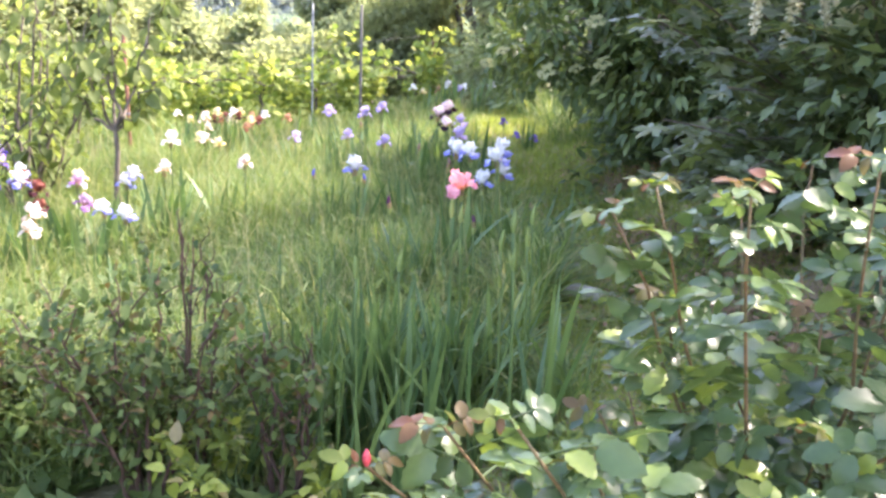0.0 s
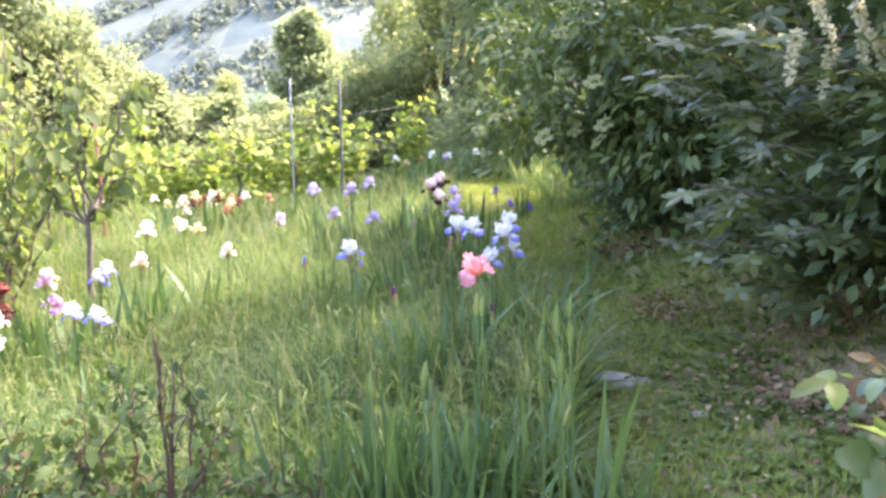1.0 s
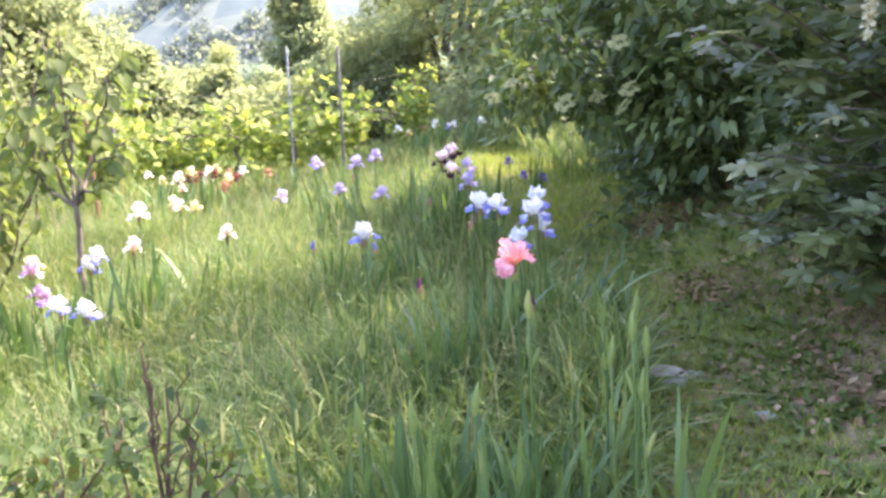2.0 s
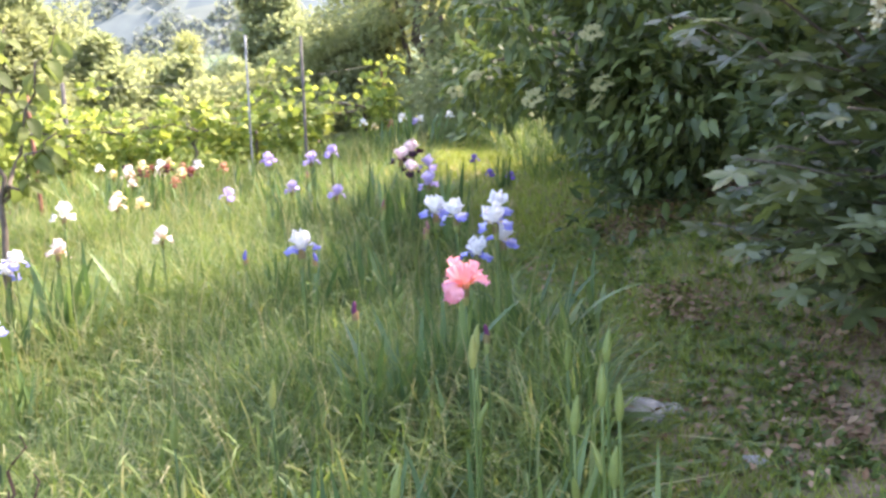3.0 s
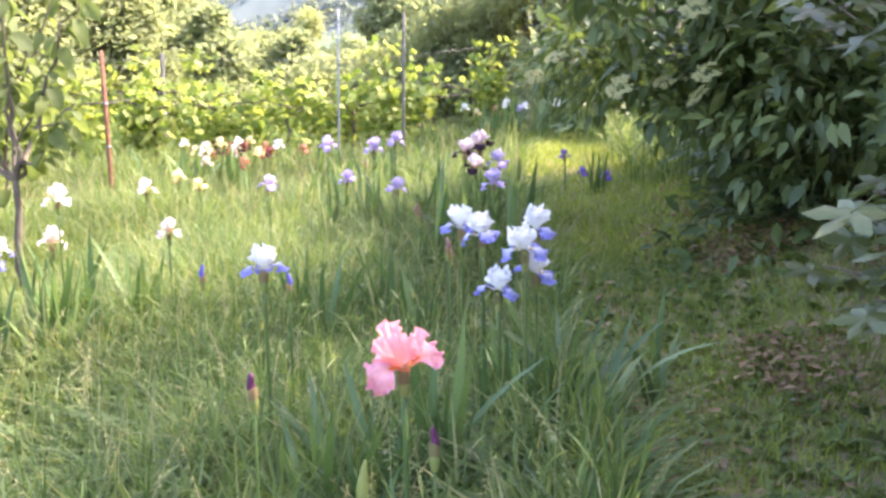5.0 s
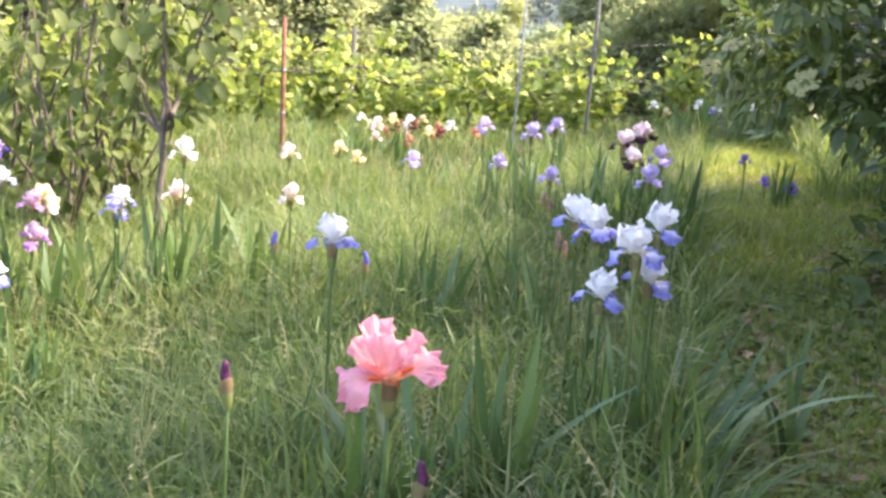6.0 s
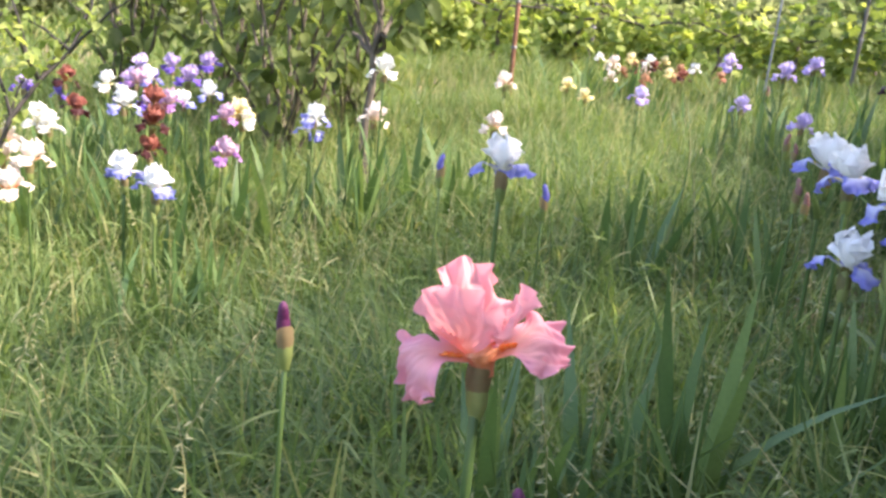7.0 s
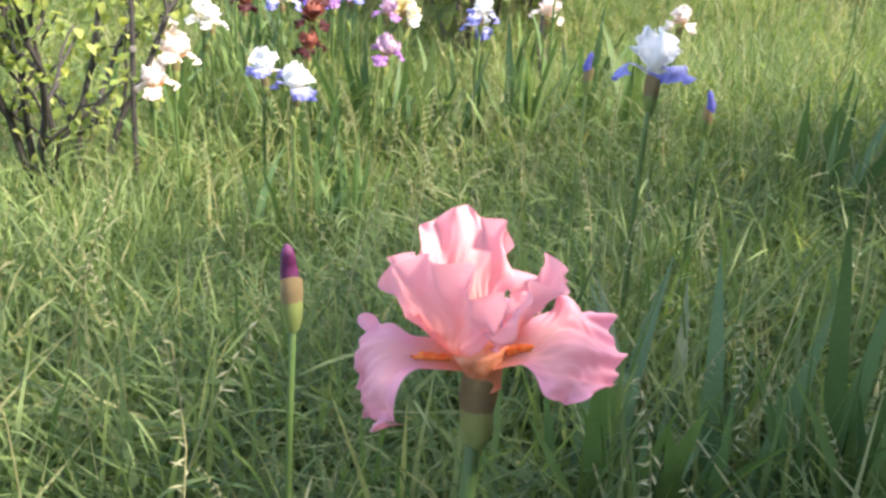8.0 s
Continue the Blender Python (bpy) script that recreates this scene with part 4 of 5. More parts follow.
def throat_mesh():
    """The short orange funnel in which the six petals join."""
    s = np.linspace(0, 1, 9)
    v, f = tube(np.stack([0 * s, 0.0006 * np.sin(6 * s), -0.016 + 0.022 * s], -1), 0.0072 + 0.0068 * s**1.6, 18)
    a = np.arctan2(v[:, 1], v[:, 0])
    v[:, :2] *= (1 + 0.1 * np.clip(v[:, 2] + 0.016, 0, 1)[:, None] / 0.022 * np.cos(3 * a)[:, None])
    return np_mesh("throat", v, f, rough_mat("throat", (0.72, 0.2, 0.07), (0.82, 0.34, 0.2), 160.0, 0.6, bump=0.3))


def show_bloom(name, std, fall, beard):
    """The large open bloom: one broad standard leaning out in front, one flaring low beside it, a peaked one behind; two falls flung sideways."""
    stand = ((0.074, 50, (44, 14, -6), 0.13, 0.4), (0.062, 50, (46, 42, 44), 0.44, 0.3), (0.078, 30, (16, 8, 10), 0.75, 0.4))
    droop = ((0.068, 0.027, 14.0, -54.0, 0.3, 0.22), (0.08, 0.028, 22.0, -82.0, 0.5, 0.24), (0.09, 0.03, 30.0, -98.0, 0.81, 0.28))
    return {
        "standards": [petal_mesh(name + "_standard", shell_fn(L, spread, 0.0072, ph, lean, cup), 56, 73, std) for L, spread, lean, ph, cup in stand],
        "falls": [petal_mesh(name + "_fall", skirt_fn(L, W, 0.0064, ph, st, en, haft), 64, 61, fall) for L, W, st, en, ph, haft in droop],
        "beards": [beard_mesh(L, st, en, beard) for L, W, st, en, ph, haft in droop], "spathe": spathe_mesh(0.8), "bract": bract_mesh(0.8), "throat": throat_mesh(),
        "styles": [petal_mesh(name + "_style", shell_fn(0.036, 38, 0.003, 0.2 + 0.3 * k, (34, 10, -30), 0.5, 3.2), 24, 29, std) for k in range(3)]}


W_ = (0.85, 0.85, 0.84)
SETS = {
    "pink": show_bloom("pink", petal_mat("pink_standard", (0.88, 0.37, 0.32), (0.89, 0.43, 0.47), (0.8, 0.21, 0.05), 0.36, 0.85, 0.42),
                      petal_mat("pink_fall", (0.9, 0.48, 0.48), (0.87, 0.4, 0.51), (0.84, 0.32, 0.17), 0.32, 0.85, 0.42), M["beard"]),
    "white_blue": bloom_set("white_blue", petal_mat("white_standard", W_, (0.84, 0.84, 0.85), (0.78, 0.78, 0.74), 0.5, 0.95),
                            petal_mat("blue_fall", (0.8, 0.81, 0.86), (0.24, 0.25, 0.66), (0.8, 0.8, 0.7), 0.35, 0.85), M["yellow_beard"], 0.062),
    "peach": bloom_set("peach", petal_mat("peach_standard", (0.86, 0.72, 0.62), (0.88, 0.78, 0.72), (0.8, 0.6, 0.4)),
                       petal_mat("peach_fall", (0.87, 0.78, 0.7), (0.86, 0.72, 0.62), (0.8, 0.6, 0.4)), M["beard"], 0.062),
    "white": bloom_set("white", petal_mat("ivory_standard", (0.85, 0.84, 0.78), (0.86, 0.85, 0.82), (0.8, 0.78, 0.5)),
                       petal_mat("ivory_fall", (0.85, 0.84, 0.78), (0.86, 0.85, 0.82), (0.8, 0.75, 0.45)), M["yellow_beard"], 0.062),
    "lilac": bloom_set("lilac", petal_mat("lilac_standard", (0.58, 0.48, 0.78), (0.66, 0.56, 0.83), (0.5, 0.4, 0.6)),
                       petal_mat("lilac_fall", (0.7, 0.62, 0.84), (0.48, 0.37, 0.74), (0.7, 0.65, 0.6)), M["yellow_beard"], 0.06),
    "violet": bloom_set("violet", petal_mat("violet_standard", (0.2, 0.13, 0.55), (0.26, 0.18, 0.62), (0.2, 0.14, 0.4)),
                        petal_mat("violet_fall", (0.16, 0.1, 0.5), (0.2, 0.12, 0.55), (0.3, 0.25, 0.5)), M["yellow_beard"], 0.058),
    "plum": bloom_set("plum", petal_mat("pale_pink_standard", (0.78, 0.62, 0.66), (0.8, 0.68, 0.72), (0.6, 0.4, 0.4)),
                      petal_mat("plum_fall", (0.014, 0.002, 0.008), (0.03, 0.006, 0.018), (0.08, 0.04, 0.04), 0.25, 0.9), M["yellow_beard"], 0.066),
    "bicolour": bloom_set("bicolour", petal_mat("pale_lilac_standard", (0.42, 0.32, 0.58), (0.48, 0.38, 0.62), (0.5, 0.42, 0.55)),
                          petal_mat("purple_fall", (0.1, 0.05, 0.36), (0.16, 0.09, 0.45), (0.3, 0.24, 0.45)), M["yellow_beard"], 0.062),
    "rust": bloom_set("rust", petal_mat("rust_standard", (0.2, 0.05, 0.035), (0.28, 0.085, 0.06), (0.4, 0.18, 0.06)),
                      petal_mat("maroon_fall", (0.035, 0.004, 0.006), (0.06, 0.009, 0.01), (0.2, 0.1, 0.03)), M["yellow_beard"], 0.064),
    "mauve": bloom_set("mauve", petal_mat("mauve_standard", (0.58, 0.36, 0.5), (0.62, 0.42, 0.56), (0.6, 0.4, 0.3)),
                       petal_mat("magenta_fall", (0.2, 0.06, 0.32), (0.4, 0.2, 0.46), (0.5, 0.3, 0.2)), M["yellow_beard"], 0.06),
    "yellow": bloom_set("yellow", petal_mat("yellow_standard", (0.8, 0.7, 0.36), (0.84, 0.77, 0.48), (0.7, 0.5, 0.1)),
                        petal_mat("lemon_fall", (0.82, 0.75, 0.44), (0.8, 0.66, 0.3), (0.7, 0.5, 0.1)), M["yellow_beard"], 0.06),
    "copper": bloom_set("copper", petal_mat("copper_standard", (0.5, 0.24, 0.13), (0.56, 0.31, 0.18), (0.5, 0.25, 0.1)),
                        petal_mat("copper_fall", (0.3, 0.1, 0.06), (0.36, 0.14, 0.08), (0.4, 0.2, 0.08)), M["beard"], 0.06),
}
sv_, sf_ = tube(np.stack([0.012 * np.sin(np.linspace(0, np.pi, 9)), 0.007 * np.sin(np.linspace(0, 2 * np.pi, 9)), np.linspace(0, 1, 9)], -1), np.linspace(0.0065, 0.0048, 9), 8)
STEM = np_mesh("stem", sv_, sf_, M["stem"])
bs = np.linspace(0, 1, 9)
bv_, bf_ = tube(np.stack([0.05 * bs**2 * 0.12, 0 * bs, 0.058 * bs], -1), np.array([0.0042, 0.006, 0.0072, 0.0076, 0.007, 0.006, 0.005, 0.0036, 0.0015]), 8)
BUD = np_mesh("green_bud", bv_, bf_, M["spathe"])
tv_, tf_ = tube(np.stack([0.002 * np.sin(5 * bs), 0.002 * bs, 0.042 * bs], -1), np.array([0.0062, 0.007, 0.007, 0.0066, 0.006, 0.0056, 0.0052, 0.0044, 0.002]), 9)
TIP = {k: np_mesh(k + "_bud_tip", tv_, tf_, rough_mat(k + "_bud", a, b, 120.0, 0.5, bump=0.3)) for k, a, b in (
    ("purple", (0.07, 0.008, 0.05), (0.14, 0.02, 0.1)), ("blue", (0.07, 0.07, 0.35), (0.14, 0.14, 0.5)), ("brown", (0.22, 0.1, 0.09), (0.34, 0.18, 0.16)))}
IRIS_LABEL = {"pink": "ruffled salmon-pink bearded iris with orange beards", "white_blue": "white bearded iris with violet-blue falls",
              "peach": "pale peach bearded iris", "white": "ivory white bearded iris", "lilac": "lilac bearded iris with paler falls",
              "violet": "small deep violet-blue iris by the path", "plum": "pale pink bearded iris with dark plum falls",
              "rust": "rust-orange bearded iris with maroon falls", "mauve": "mauve bearded iris with magenta falls",
              "bicolour": "pale lilac bearded iris with dark purple falls", "yellow": "pale yellow bearded iris", "copper": "copper-orange bearded iris"}


def iris(kind, x, y, z, az=None, size=1.0, lean=(0.0, 0.0), bud=True, set_out=None):
    """A bearded iris whose petals meet at height z: stem, spathe, standards, falls with beards, a side bud."""
    az = rng.uniform(0, 360) if az is None else az
    g = float(ground_z(x, y)) - 0.02
    s = SETS[kind]
    ob = thing("iris", (x, y, g), IRIS_LABEL[kind] + " in the grass", "iris", "irises")
    h = z - g
    put("stem", STEM, Matrix.Diagonal((0.85, 0.85, h - 0.02, 1)), ob)
    top = pose(0.0, 0.0, h, -lean[1], lean[0], 0) @ pose(0, 0, 0, 0, 0, az) @ Matrix.Scale(size, 4)
    put("spathe", s["spathe"], pose(0, 0, h - 0.009 * size) @ Matrix.Scale(size, 4), ob)
    put("bract", s["bract"], pose(0, 0, h, 0, 0, az + 100) @ Matrix.Scale(size, 4), ob, "papery brownish bract")
    for k in range(3):
        m = top @ pose(0, 0, 0.004, 0, 0, 120 * k + 60 + rng.normal(0, 7)) @ pose(0, 0, 0, rng.normal(0, 4), rng.normal(0, 5), 0)
        if set_out:
            m = top @ pose(0, 0, -0.002, 0, 0, set_out["standards"][k][0]) @ pose(0, 0, 0, *set_out["standards"][k][1:], 0)
        put("standard", s["standards"][k], m, ob)
    for k in range(3):
        m = top @ pose(0, 0, 0.002, 0, 0, 120 * k + rng.normal(0, 5)) @ pose(0, 0, 0, rng.normal(0, 5), rng.normal(0, 6), 0)
        if set_out:
            m = top @ pose(0, 0, 0.002, 0, 0, set_out["falls"][k][0]) @ pose(0, 0, 0, *set_out["falls"][k][1:], 0)
        fall = put("fall", s["falls"][k], m, ob)
        put("beard", s["beards"][k], None, fall)
    for k, mesh in enumerate(s["styles"]):
        if not k:
            put("throat", s["throat"], top, ob, "orange funnel where the petals join")
        put("style_arm", mesh, top @ pose(0, 0, 0.01, 0, 0, set_out["falls"][k][0]) @ pose(0, 0, 0, 0, 36, 0), ob)
    if bud and rng.uniform() < 0.7:
        put("side_bud", BUD, pose(0.004, 0, h * rng.uniform(0.68, 0.86), rng.uniform(-14, 14), 16, rng.uniform(0, 360)), ob)
    return ob


def bud_stalk(x, y, z, tip, label, tilt=4.0):
    g = float(ground_z(x, y)) - 0.02
    ob = thing("iris_bud", (x, y, g), label, "iris bud", "iris buds")
    h = z - g
    put("stem", STEM, Matrix.Diagonal((0.52, 0.52, h - 0.05, 1)), ob)
    m = pose(0, 0, h - 0.055, rng.uniform(-tilt, tilt), rng.uniform(-tilt, tilt), rng.uniform(0, 360))
    if tip:
        m = m @ Matrix.Diagonal((1.12, 1.12, 1.05, 1))
        put("bract", SETS["pink"]["bract"], m @ pose(0.001, 0, 0.042) @ Matrix.Diagonal((0.78, 0.78, 0.85, 1)), ob, "papery tan bract")
    put("green_bud", BUD, m, ob)
    if tip:
        put("bud_tip", TIP[tip], m @ pose(0.0022, 0, 0.035) @ Matrix.Diagonal((0.92, 0.92, 0.75, 1)), ob, tip + " furled petals")
    else:
        put("side_bud", BUD, pose(0.004, 0, h - 0.16, 8, 15, rng.uniform(0, 360)) @ Matrix.Scale(0.85, 4), ob)
    return ob


iris("pink", 0.371, 3.2, 0.97, 43, 1.0, (-13, -9), False,
     {"standards": ((226, 4, 2), (-14, -4, 0), (112, 6, 4)), "falls": ((-12, 40, -2), (86, 0, 0), (188, -34, 2))})
WHITE_BLUE = [(-0.18, 4.08, 0.94), (0.23, 4.61, 0.98), (0.31, 4.47, 0.985), (0.45, 4.25, 0.99), (0.46, 4.45, 1.01), (0.475, 4.3, 0.92), (0.385, 4.25, 0.88),
              (-1.32, 4.23, 0.64), (-1.41, 4.2, 0.67), (-2.4, 5.2, 0.66), (-2.48, 5.4, 0.68), (-1.69, 5.2, 0.72), (-2.1, 4.7, 0.72), (-2.75, 5.3, 0.7), (-1.75, 5.25, 0.66)]
PEACH = [(-1.7, 4.05, 0.58), (-1.72, 4.12, 0.65), (-2.85, 9.8, 0.76), (-2.6, 9.9, 0.72), (-2.95, 10.0, 0.7), (-2.75, 9.6, 0.66), (-1.58, 5.4, 0.73), (-1.115, 5.49, 0.78), (-1.67, 6.4, 0.83), (-2.34, 4.4, 0.51), (-2.4, 4.45, 0.56)]
WHITE = [(-1.52, 5.36, 0.91), (-2.38, 4.6, 0.6), (-2.44, 4.6, 0.61), (-2.55, 9.8, 0.8), (-2.3, 10.1, 0.78), (-2.0, 5.15, 0.66), (-2.9, 5.2, 0.66), (-3.6, 11.0, 0.7), (-1.02, 12.5, 1.05), (-0.56, 12.4, 1.1), (-0.32, 11.9, 1.1), (0.0, 12.2, 1.12)]
LILAC = [(-1.0, 7.32, 1.0), (-0.71, 7.25, 1.0), (-0.57, 7.19, 1.05), (-0.78, 6.96, 0.85), (-0.51, 6.97, 0.81), (-1.06, 6.5, 0.86), (0.1, 6.3, 0.93), (0.09, 6.6, 1.0), (-3.2, 5.6, 0.69), (-0.4, 12.3, 1.05)]
VIOLET = [(0.33, 7.9, 0.94), (0.44, 8.05, 0.82), (0.585, 8.16, 0.79), (-2.93, 5.0, 0.62), (-3.1, 5.6, 0.66)]
PLUM = [(-0.065, 6.5, 1.05), (-0.005, 6.6, 1.08), (0.0, 6.4, 0.99)]
BICOLOUR = [(-3.2, 5.0, 0.61), (-2.62, 5.4, 0.72), (-2.85, 5.5, 0.74), (-2.5, 5.1, 0.64), (-2.72, 5.6, 0.76), (-2.95, 5.35, 0.66)]
RUST = [(-2.7, 10.05, 0.74), (-2.45, 9.7, 0.78), (-2.9, 10.3, 0.7), (-2.3, 9.9, 0.72), (-2.2, 4.9, 0.7), (-2.9, 5.0, 0.68), (-2.05, 4.78, 0.66), (-2.02, 4.75, 0.57), (-2.67, 4.9, 0.6)]
MAUVE = [(-1.93, 5.0, 0.69), (-1.87, 4.95, 0.57), (-2.3, 5.05, 0.68), (-2.7, 5.2, 0.7)]
YELLOW = [(-2.75, 9.9, 0.8), (-2.6, 10.2, 0.8), (-2.35, 9.75, 0.74), (-1.97, 5.1, 0.7), (-2.35, 8.2, 0.68), (-2.1, 8.0, 0.66), (-3.3, 10.6, 0.66), (-0.9, 12.6, 1.0)]
COPPER = [(-2.5, 10.3, 0.74), (-2.8, 10.2, 0.69), (-2.4, 10.0, 0.7), (-3.0, 10.3, 0.66), (-2.1, 8.8, 0.74), (-2.0, 9.9, 0.76), (-0.7, 12.6, 1.03)]
for kind, places in (("white_blue", WHITE_BLUE), ("peach", PEACH), ("white", WHITE), ("lilac", LILAC), ("violet", VIOLET), ("plum", PLUM), ("bicolour", BICOLOUR),
                     ("rust", RUST), ("mauve", MAUVE), ("yellow", YELLOW), ("copper", COPPER)):
    for x, y, z in places:
        iris(kind, x, y, z - 0.02, None, rng.uniform(0.9, 1.1) * (0.7 if kind == "violet" else 1), (rng.normal(0, 6), rng.normal(0, 6)))
GREEN_BUDS = [(0.63, 2.63, 1.0), (0.585, 2.3, 1.03), (0.59, 2.2, 0.95), (0.62, 2.38, 0.98), (0.4, 2.5, 1.03), (0.55, 2.35, 0.97), (0.11, 2.1, 0.93), (0.2, 2.1, 0.93), (0.3, 2.16, 0.94), (0.4, 2.85, 0.96), (0.57, 2.72, 0.96), (-0.1, 2.5, 0.9), (0.02, 2.7, 0.9)]
for x, y, z in GREEN_BUDS:
    bud_stalk(x, y, z, None, "pale green iris bud not yet open")
for x, y, z in ((0.105, 3.27, 0.908), (0.42, 3.2, 0.862)):
    bud_stalk(x, y, z, "purple", "iris bud with dark purple furled tip")
for x, y, z in ((-0.39, 4.19, 0.89), (-0.16, 4.21, 0.875)):
    bud_stalk(x, y, z, "blue", "iris bud with violet-blue furled tip")
for x, y, z in ((-0.69, 7.0, 0.93), (-0.03, 5.2, 0.94), (0.2, 4.55, 0.93), (-0.05, 5.35, 0.9), (0.18, 4.7, 0.88)):
    bud_stalk(x, y, z, "brown", "withered brownish iris flower on its stalk")


def sword_mesh(name, curve, width, mat, twist=0.0):
    """An iris leaf 1 long: flat sword with a raised middle, pointed, arching by curve."""
    s = np.linspace(0, 1, 9)
    w = width * np.array([0.75, 0.95, 1.0, 1.0, 0.96, 0.86, 0.68, 0.4, 0.02]) * 0.5
    x = curve * s**2.4
    z = s - 0.45 * curve**2 * s**3
    a = twist * s
    v = []
    for k in range(9):
        for q, lift in ((-1, 0.0), (-0.5, 0.05), (0, 0.09), (0.5, 0.05), (1, 0.0)):
            v.append((x[k] + np.sin(a[k]) * w[k] * q + lift * w[k], np.cos(a[k]) * w[k] * q, z[k]))
    f = [(5 * k + j, 5 * k + j + 1, 5 * k + j + 6, 5 * k + j + 5) for k in range(8) for j in range(4)]
    return np.array(v), np.array(f)


SWORDS = [sword_mesh("leaf", c, 0.062, None, t) for c, t in ((0.03, 0.3), (0.12, -0.4), (0.24, 0.5), (0.45, -0.3), (0.07, 0.7), (0.75, 0.4))]
SWORD_MESH = [np_mesh("leaf", v, f, M["iris_leaf"]) for v, f in SWORDS]
SLIM_MESH = [np_mesh("leaf", v * (0.72, 0.66, 1), f, M["iris_leaf"]) for v, f in SWORDS]


ARCHING = (0.08, 0.18, 0.26, 0.22, 0.12, 0.14)


def leaf_clump(x, y, rx, ry, n, h, label, meshes=SWORD_MESH, odds=(0.24, 0.25, 0.2, 0.1, 0.2, 0.01), group="iris leaf clumps"):
    """A clump of sword leaves standing in fans."""
    g = float(ground_z(x, y))
    ob = thing("iris_clump", (x, y, g), label, "iris leaves", group)
    k = 0
    while k < n:
        fx, fy, fan = rng.normal(0, rx * 0.5), rng.normal(0, ry * 0.5), rng.uniform(0, 180)
        dz = float(ground_z(x + fx, y + fy)) - g - 0.015
        for q in range(int(rng.integers(4, 7))):
            side = 0 if q % 2 else 180
            m = pose(fx + rng.normal(0, 0.012), fy + rng.normal(0, 0.012), dz, rng.normal(0, 5), rng.normal(8, 9), fan + side + rng.normal(0, 14))
            pick = int(rng.choice(6, p=odds))
            put("leaf", meshes[pick], m @ Matrix.Scale(h * rng.uniform(0.55, 1.08), 4), ob)
            k += 1
    return ob


leaf_clump(0.24, 2.5, 0.42, 0.3, 380, 0.5, "dense clump of blue-green iris sword leaves with buds", SLIM_MESH, (0.16, 0.24, 0.26, 0.14, 0.16, 0.04))
leaf_clump(0.3, 3.42, 0.14, 0.12, 18, 0.42, "few iris sword leaves round the pink bloom")
leaf_clump(0.24, 3.72, 0.26, 0.2, 44, 0.4, "broad iris sword leaves among the grass")
leaf_clump(0.5, 4.3, 0.2, 0.3, 84, 0.42, "clump of iris sword leaves beside the path", SWORD_MESH, ARCHING)
leaf_clump(0.28, 3.88, 0.06, 0.06, 12, 0.6, "few tall broad iris sword leaves in the grass")
leaf_clump(0.2, 3.8, 0.2, 0.16, 30, 0.5, "broad iris sword leaves leaning in the grass", SWORD_MESH, ARCHING)
leaf_clump(0.4, 4.4, 0.18, 0.2, 30, 0.46, "clump of iris leaves under white and blue blooms")
for x, y, rx, ry, n, h in ((-0.02, 6.5, 0.25, 0.25, 50, 0.58), (-0.7, 7.2, 0.5, 0.35, 70, 0.55), (-1.9, 4.95, 0.5, 0.4, 90, 0.54), (-2.5, 4.6, 0.45, 0.4, 80, 0.52), (-1.4, 4.3, 0.22, 0.2, 40, 0.36),
                           (-1.5, 5.5, 0.4, 0.3, 50, 0.55), (-2.6, 9.7, 0.8, 0.6, 100, 0.55), (-0.5, 12.3, 0.8, 0.4, 70, 0.55), (0.55, 8.15, 0.1, 0.12, 14, 0.3), (-0.3, 5.4, 0.4, 0.4, 50, 0.46), (-1.2, 8.8, 0.8, 0.6, 80, 0.52), (-3.1, 5.4, 0.4, 0.4, 70, 0.54)):
    leaf_clump(x, y, rx, ry, n, h, "clump of green iris sword leaves in the grass")


# ---- the rose bush by the path ----
def toothed_leaf(width, rows=9, fold=0.12, droop=0.2, teeth=0.08):
    """An oval leaflet with a saw-toothed rim, along +y, 1 long."""
    s = np.linspace(0, 1, rows)
    w = width * 0.5 * np.sin(np.pi * np.clip(0.04 + 0.93 * s, 0, 1) ** 0.85) ** 0.75
    w = w * (1 + teeth * np.where(np.arange(rows) % 2, 1, -1))
    w[-1] = 0.004
    v = []
    for k in range(rows):
        z = -droop * s[k] ** 2
        for q in (-1, -0.5, 0, 0.5, 1):
            v.append((q * w[k], s[k] - 0.03 * abs(q), z + fold * abs(q) * w[k] * 1.6 - 0.1 * fold * q * q))
    f = [(5 * k + j, 5 * k + j + 1, 5 * k + j + 6, 5 * k + j + 5) for k in range(rows - 1) for j in range(4)]
    return np.array(v), np.array(f)


ROSE_LEAFLET = toothed_leaf(0.64, 11, 0.16, 0.24, 0.1)


def rose_leaf_mesh(name, mat, seed):
    """Five leaflets on a thin stalk along +y, about 0.1 long."""
    r = np.random.default_rng(seed)
    chunks = [tube(np.array([[0, 0, 0], [0, 0.03, 0.004], [0, 0.062, 0.002]]), [0.0011, 0.001, 0.0007], 5)]
    for x, y, a, size in ((0, 0.06, 0, 0.05), (-1, 0.05, 62, 0.044), (1, 0.05, -62, 0.044), (-1, 0.026, 70, 0.036), (1, 0.026, -70, 0.036)):
        m = np.array(pose(0.003 * x, y, 0.002, r.normal(-6, 10), r.normal(0, 14), a + r.normal(0, 8)))
        s = size * r.uniform(0.9, 1.1)
        chunks.append((ROSE_LEAFLET[0] * s @ m[:3, :3].T + m[:3, 3], ROSE_LEAFLET[1]))
    v, f = join_parts(chunks)
    return np_mesh(name, v, f, mat)


ROSE_LEAVES = [rose_leaf_mesh("leaf", M["rose"], k) for k in range(4)]
ROSE_YOUNG = [rose_leaf_mesh("leaf", M["rose_young"], 9)]


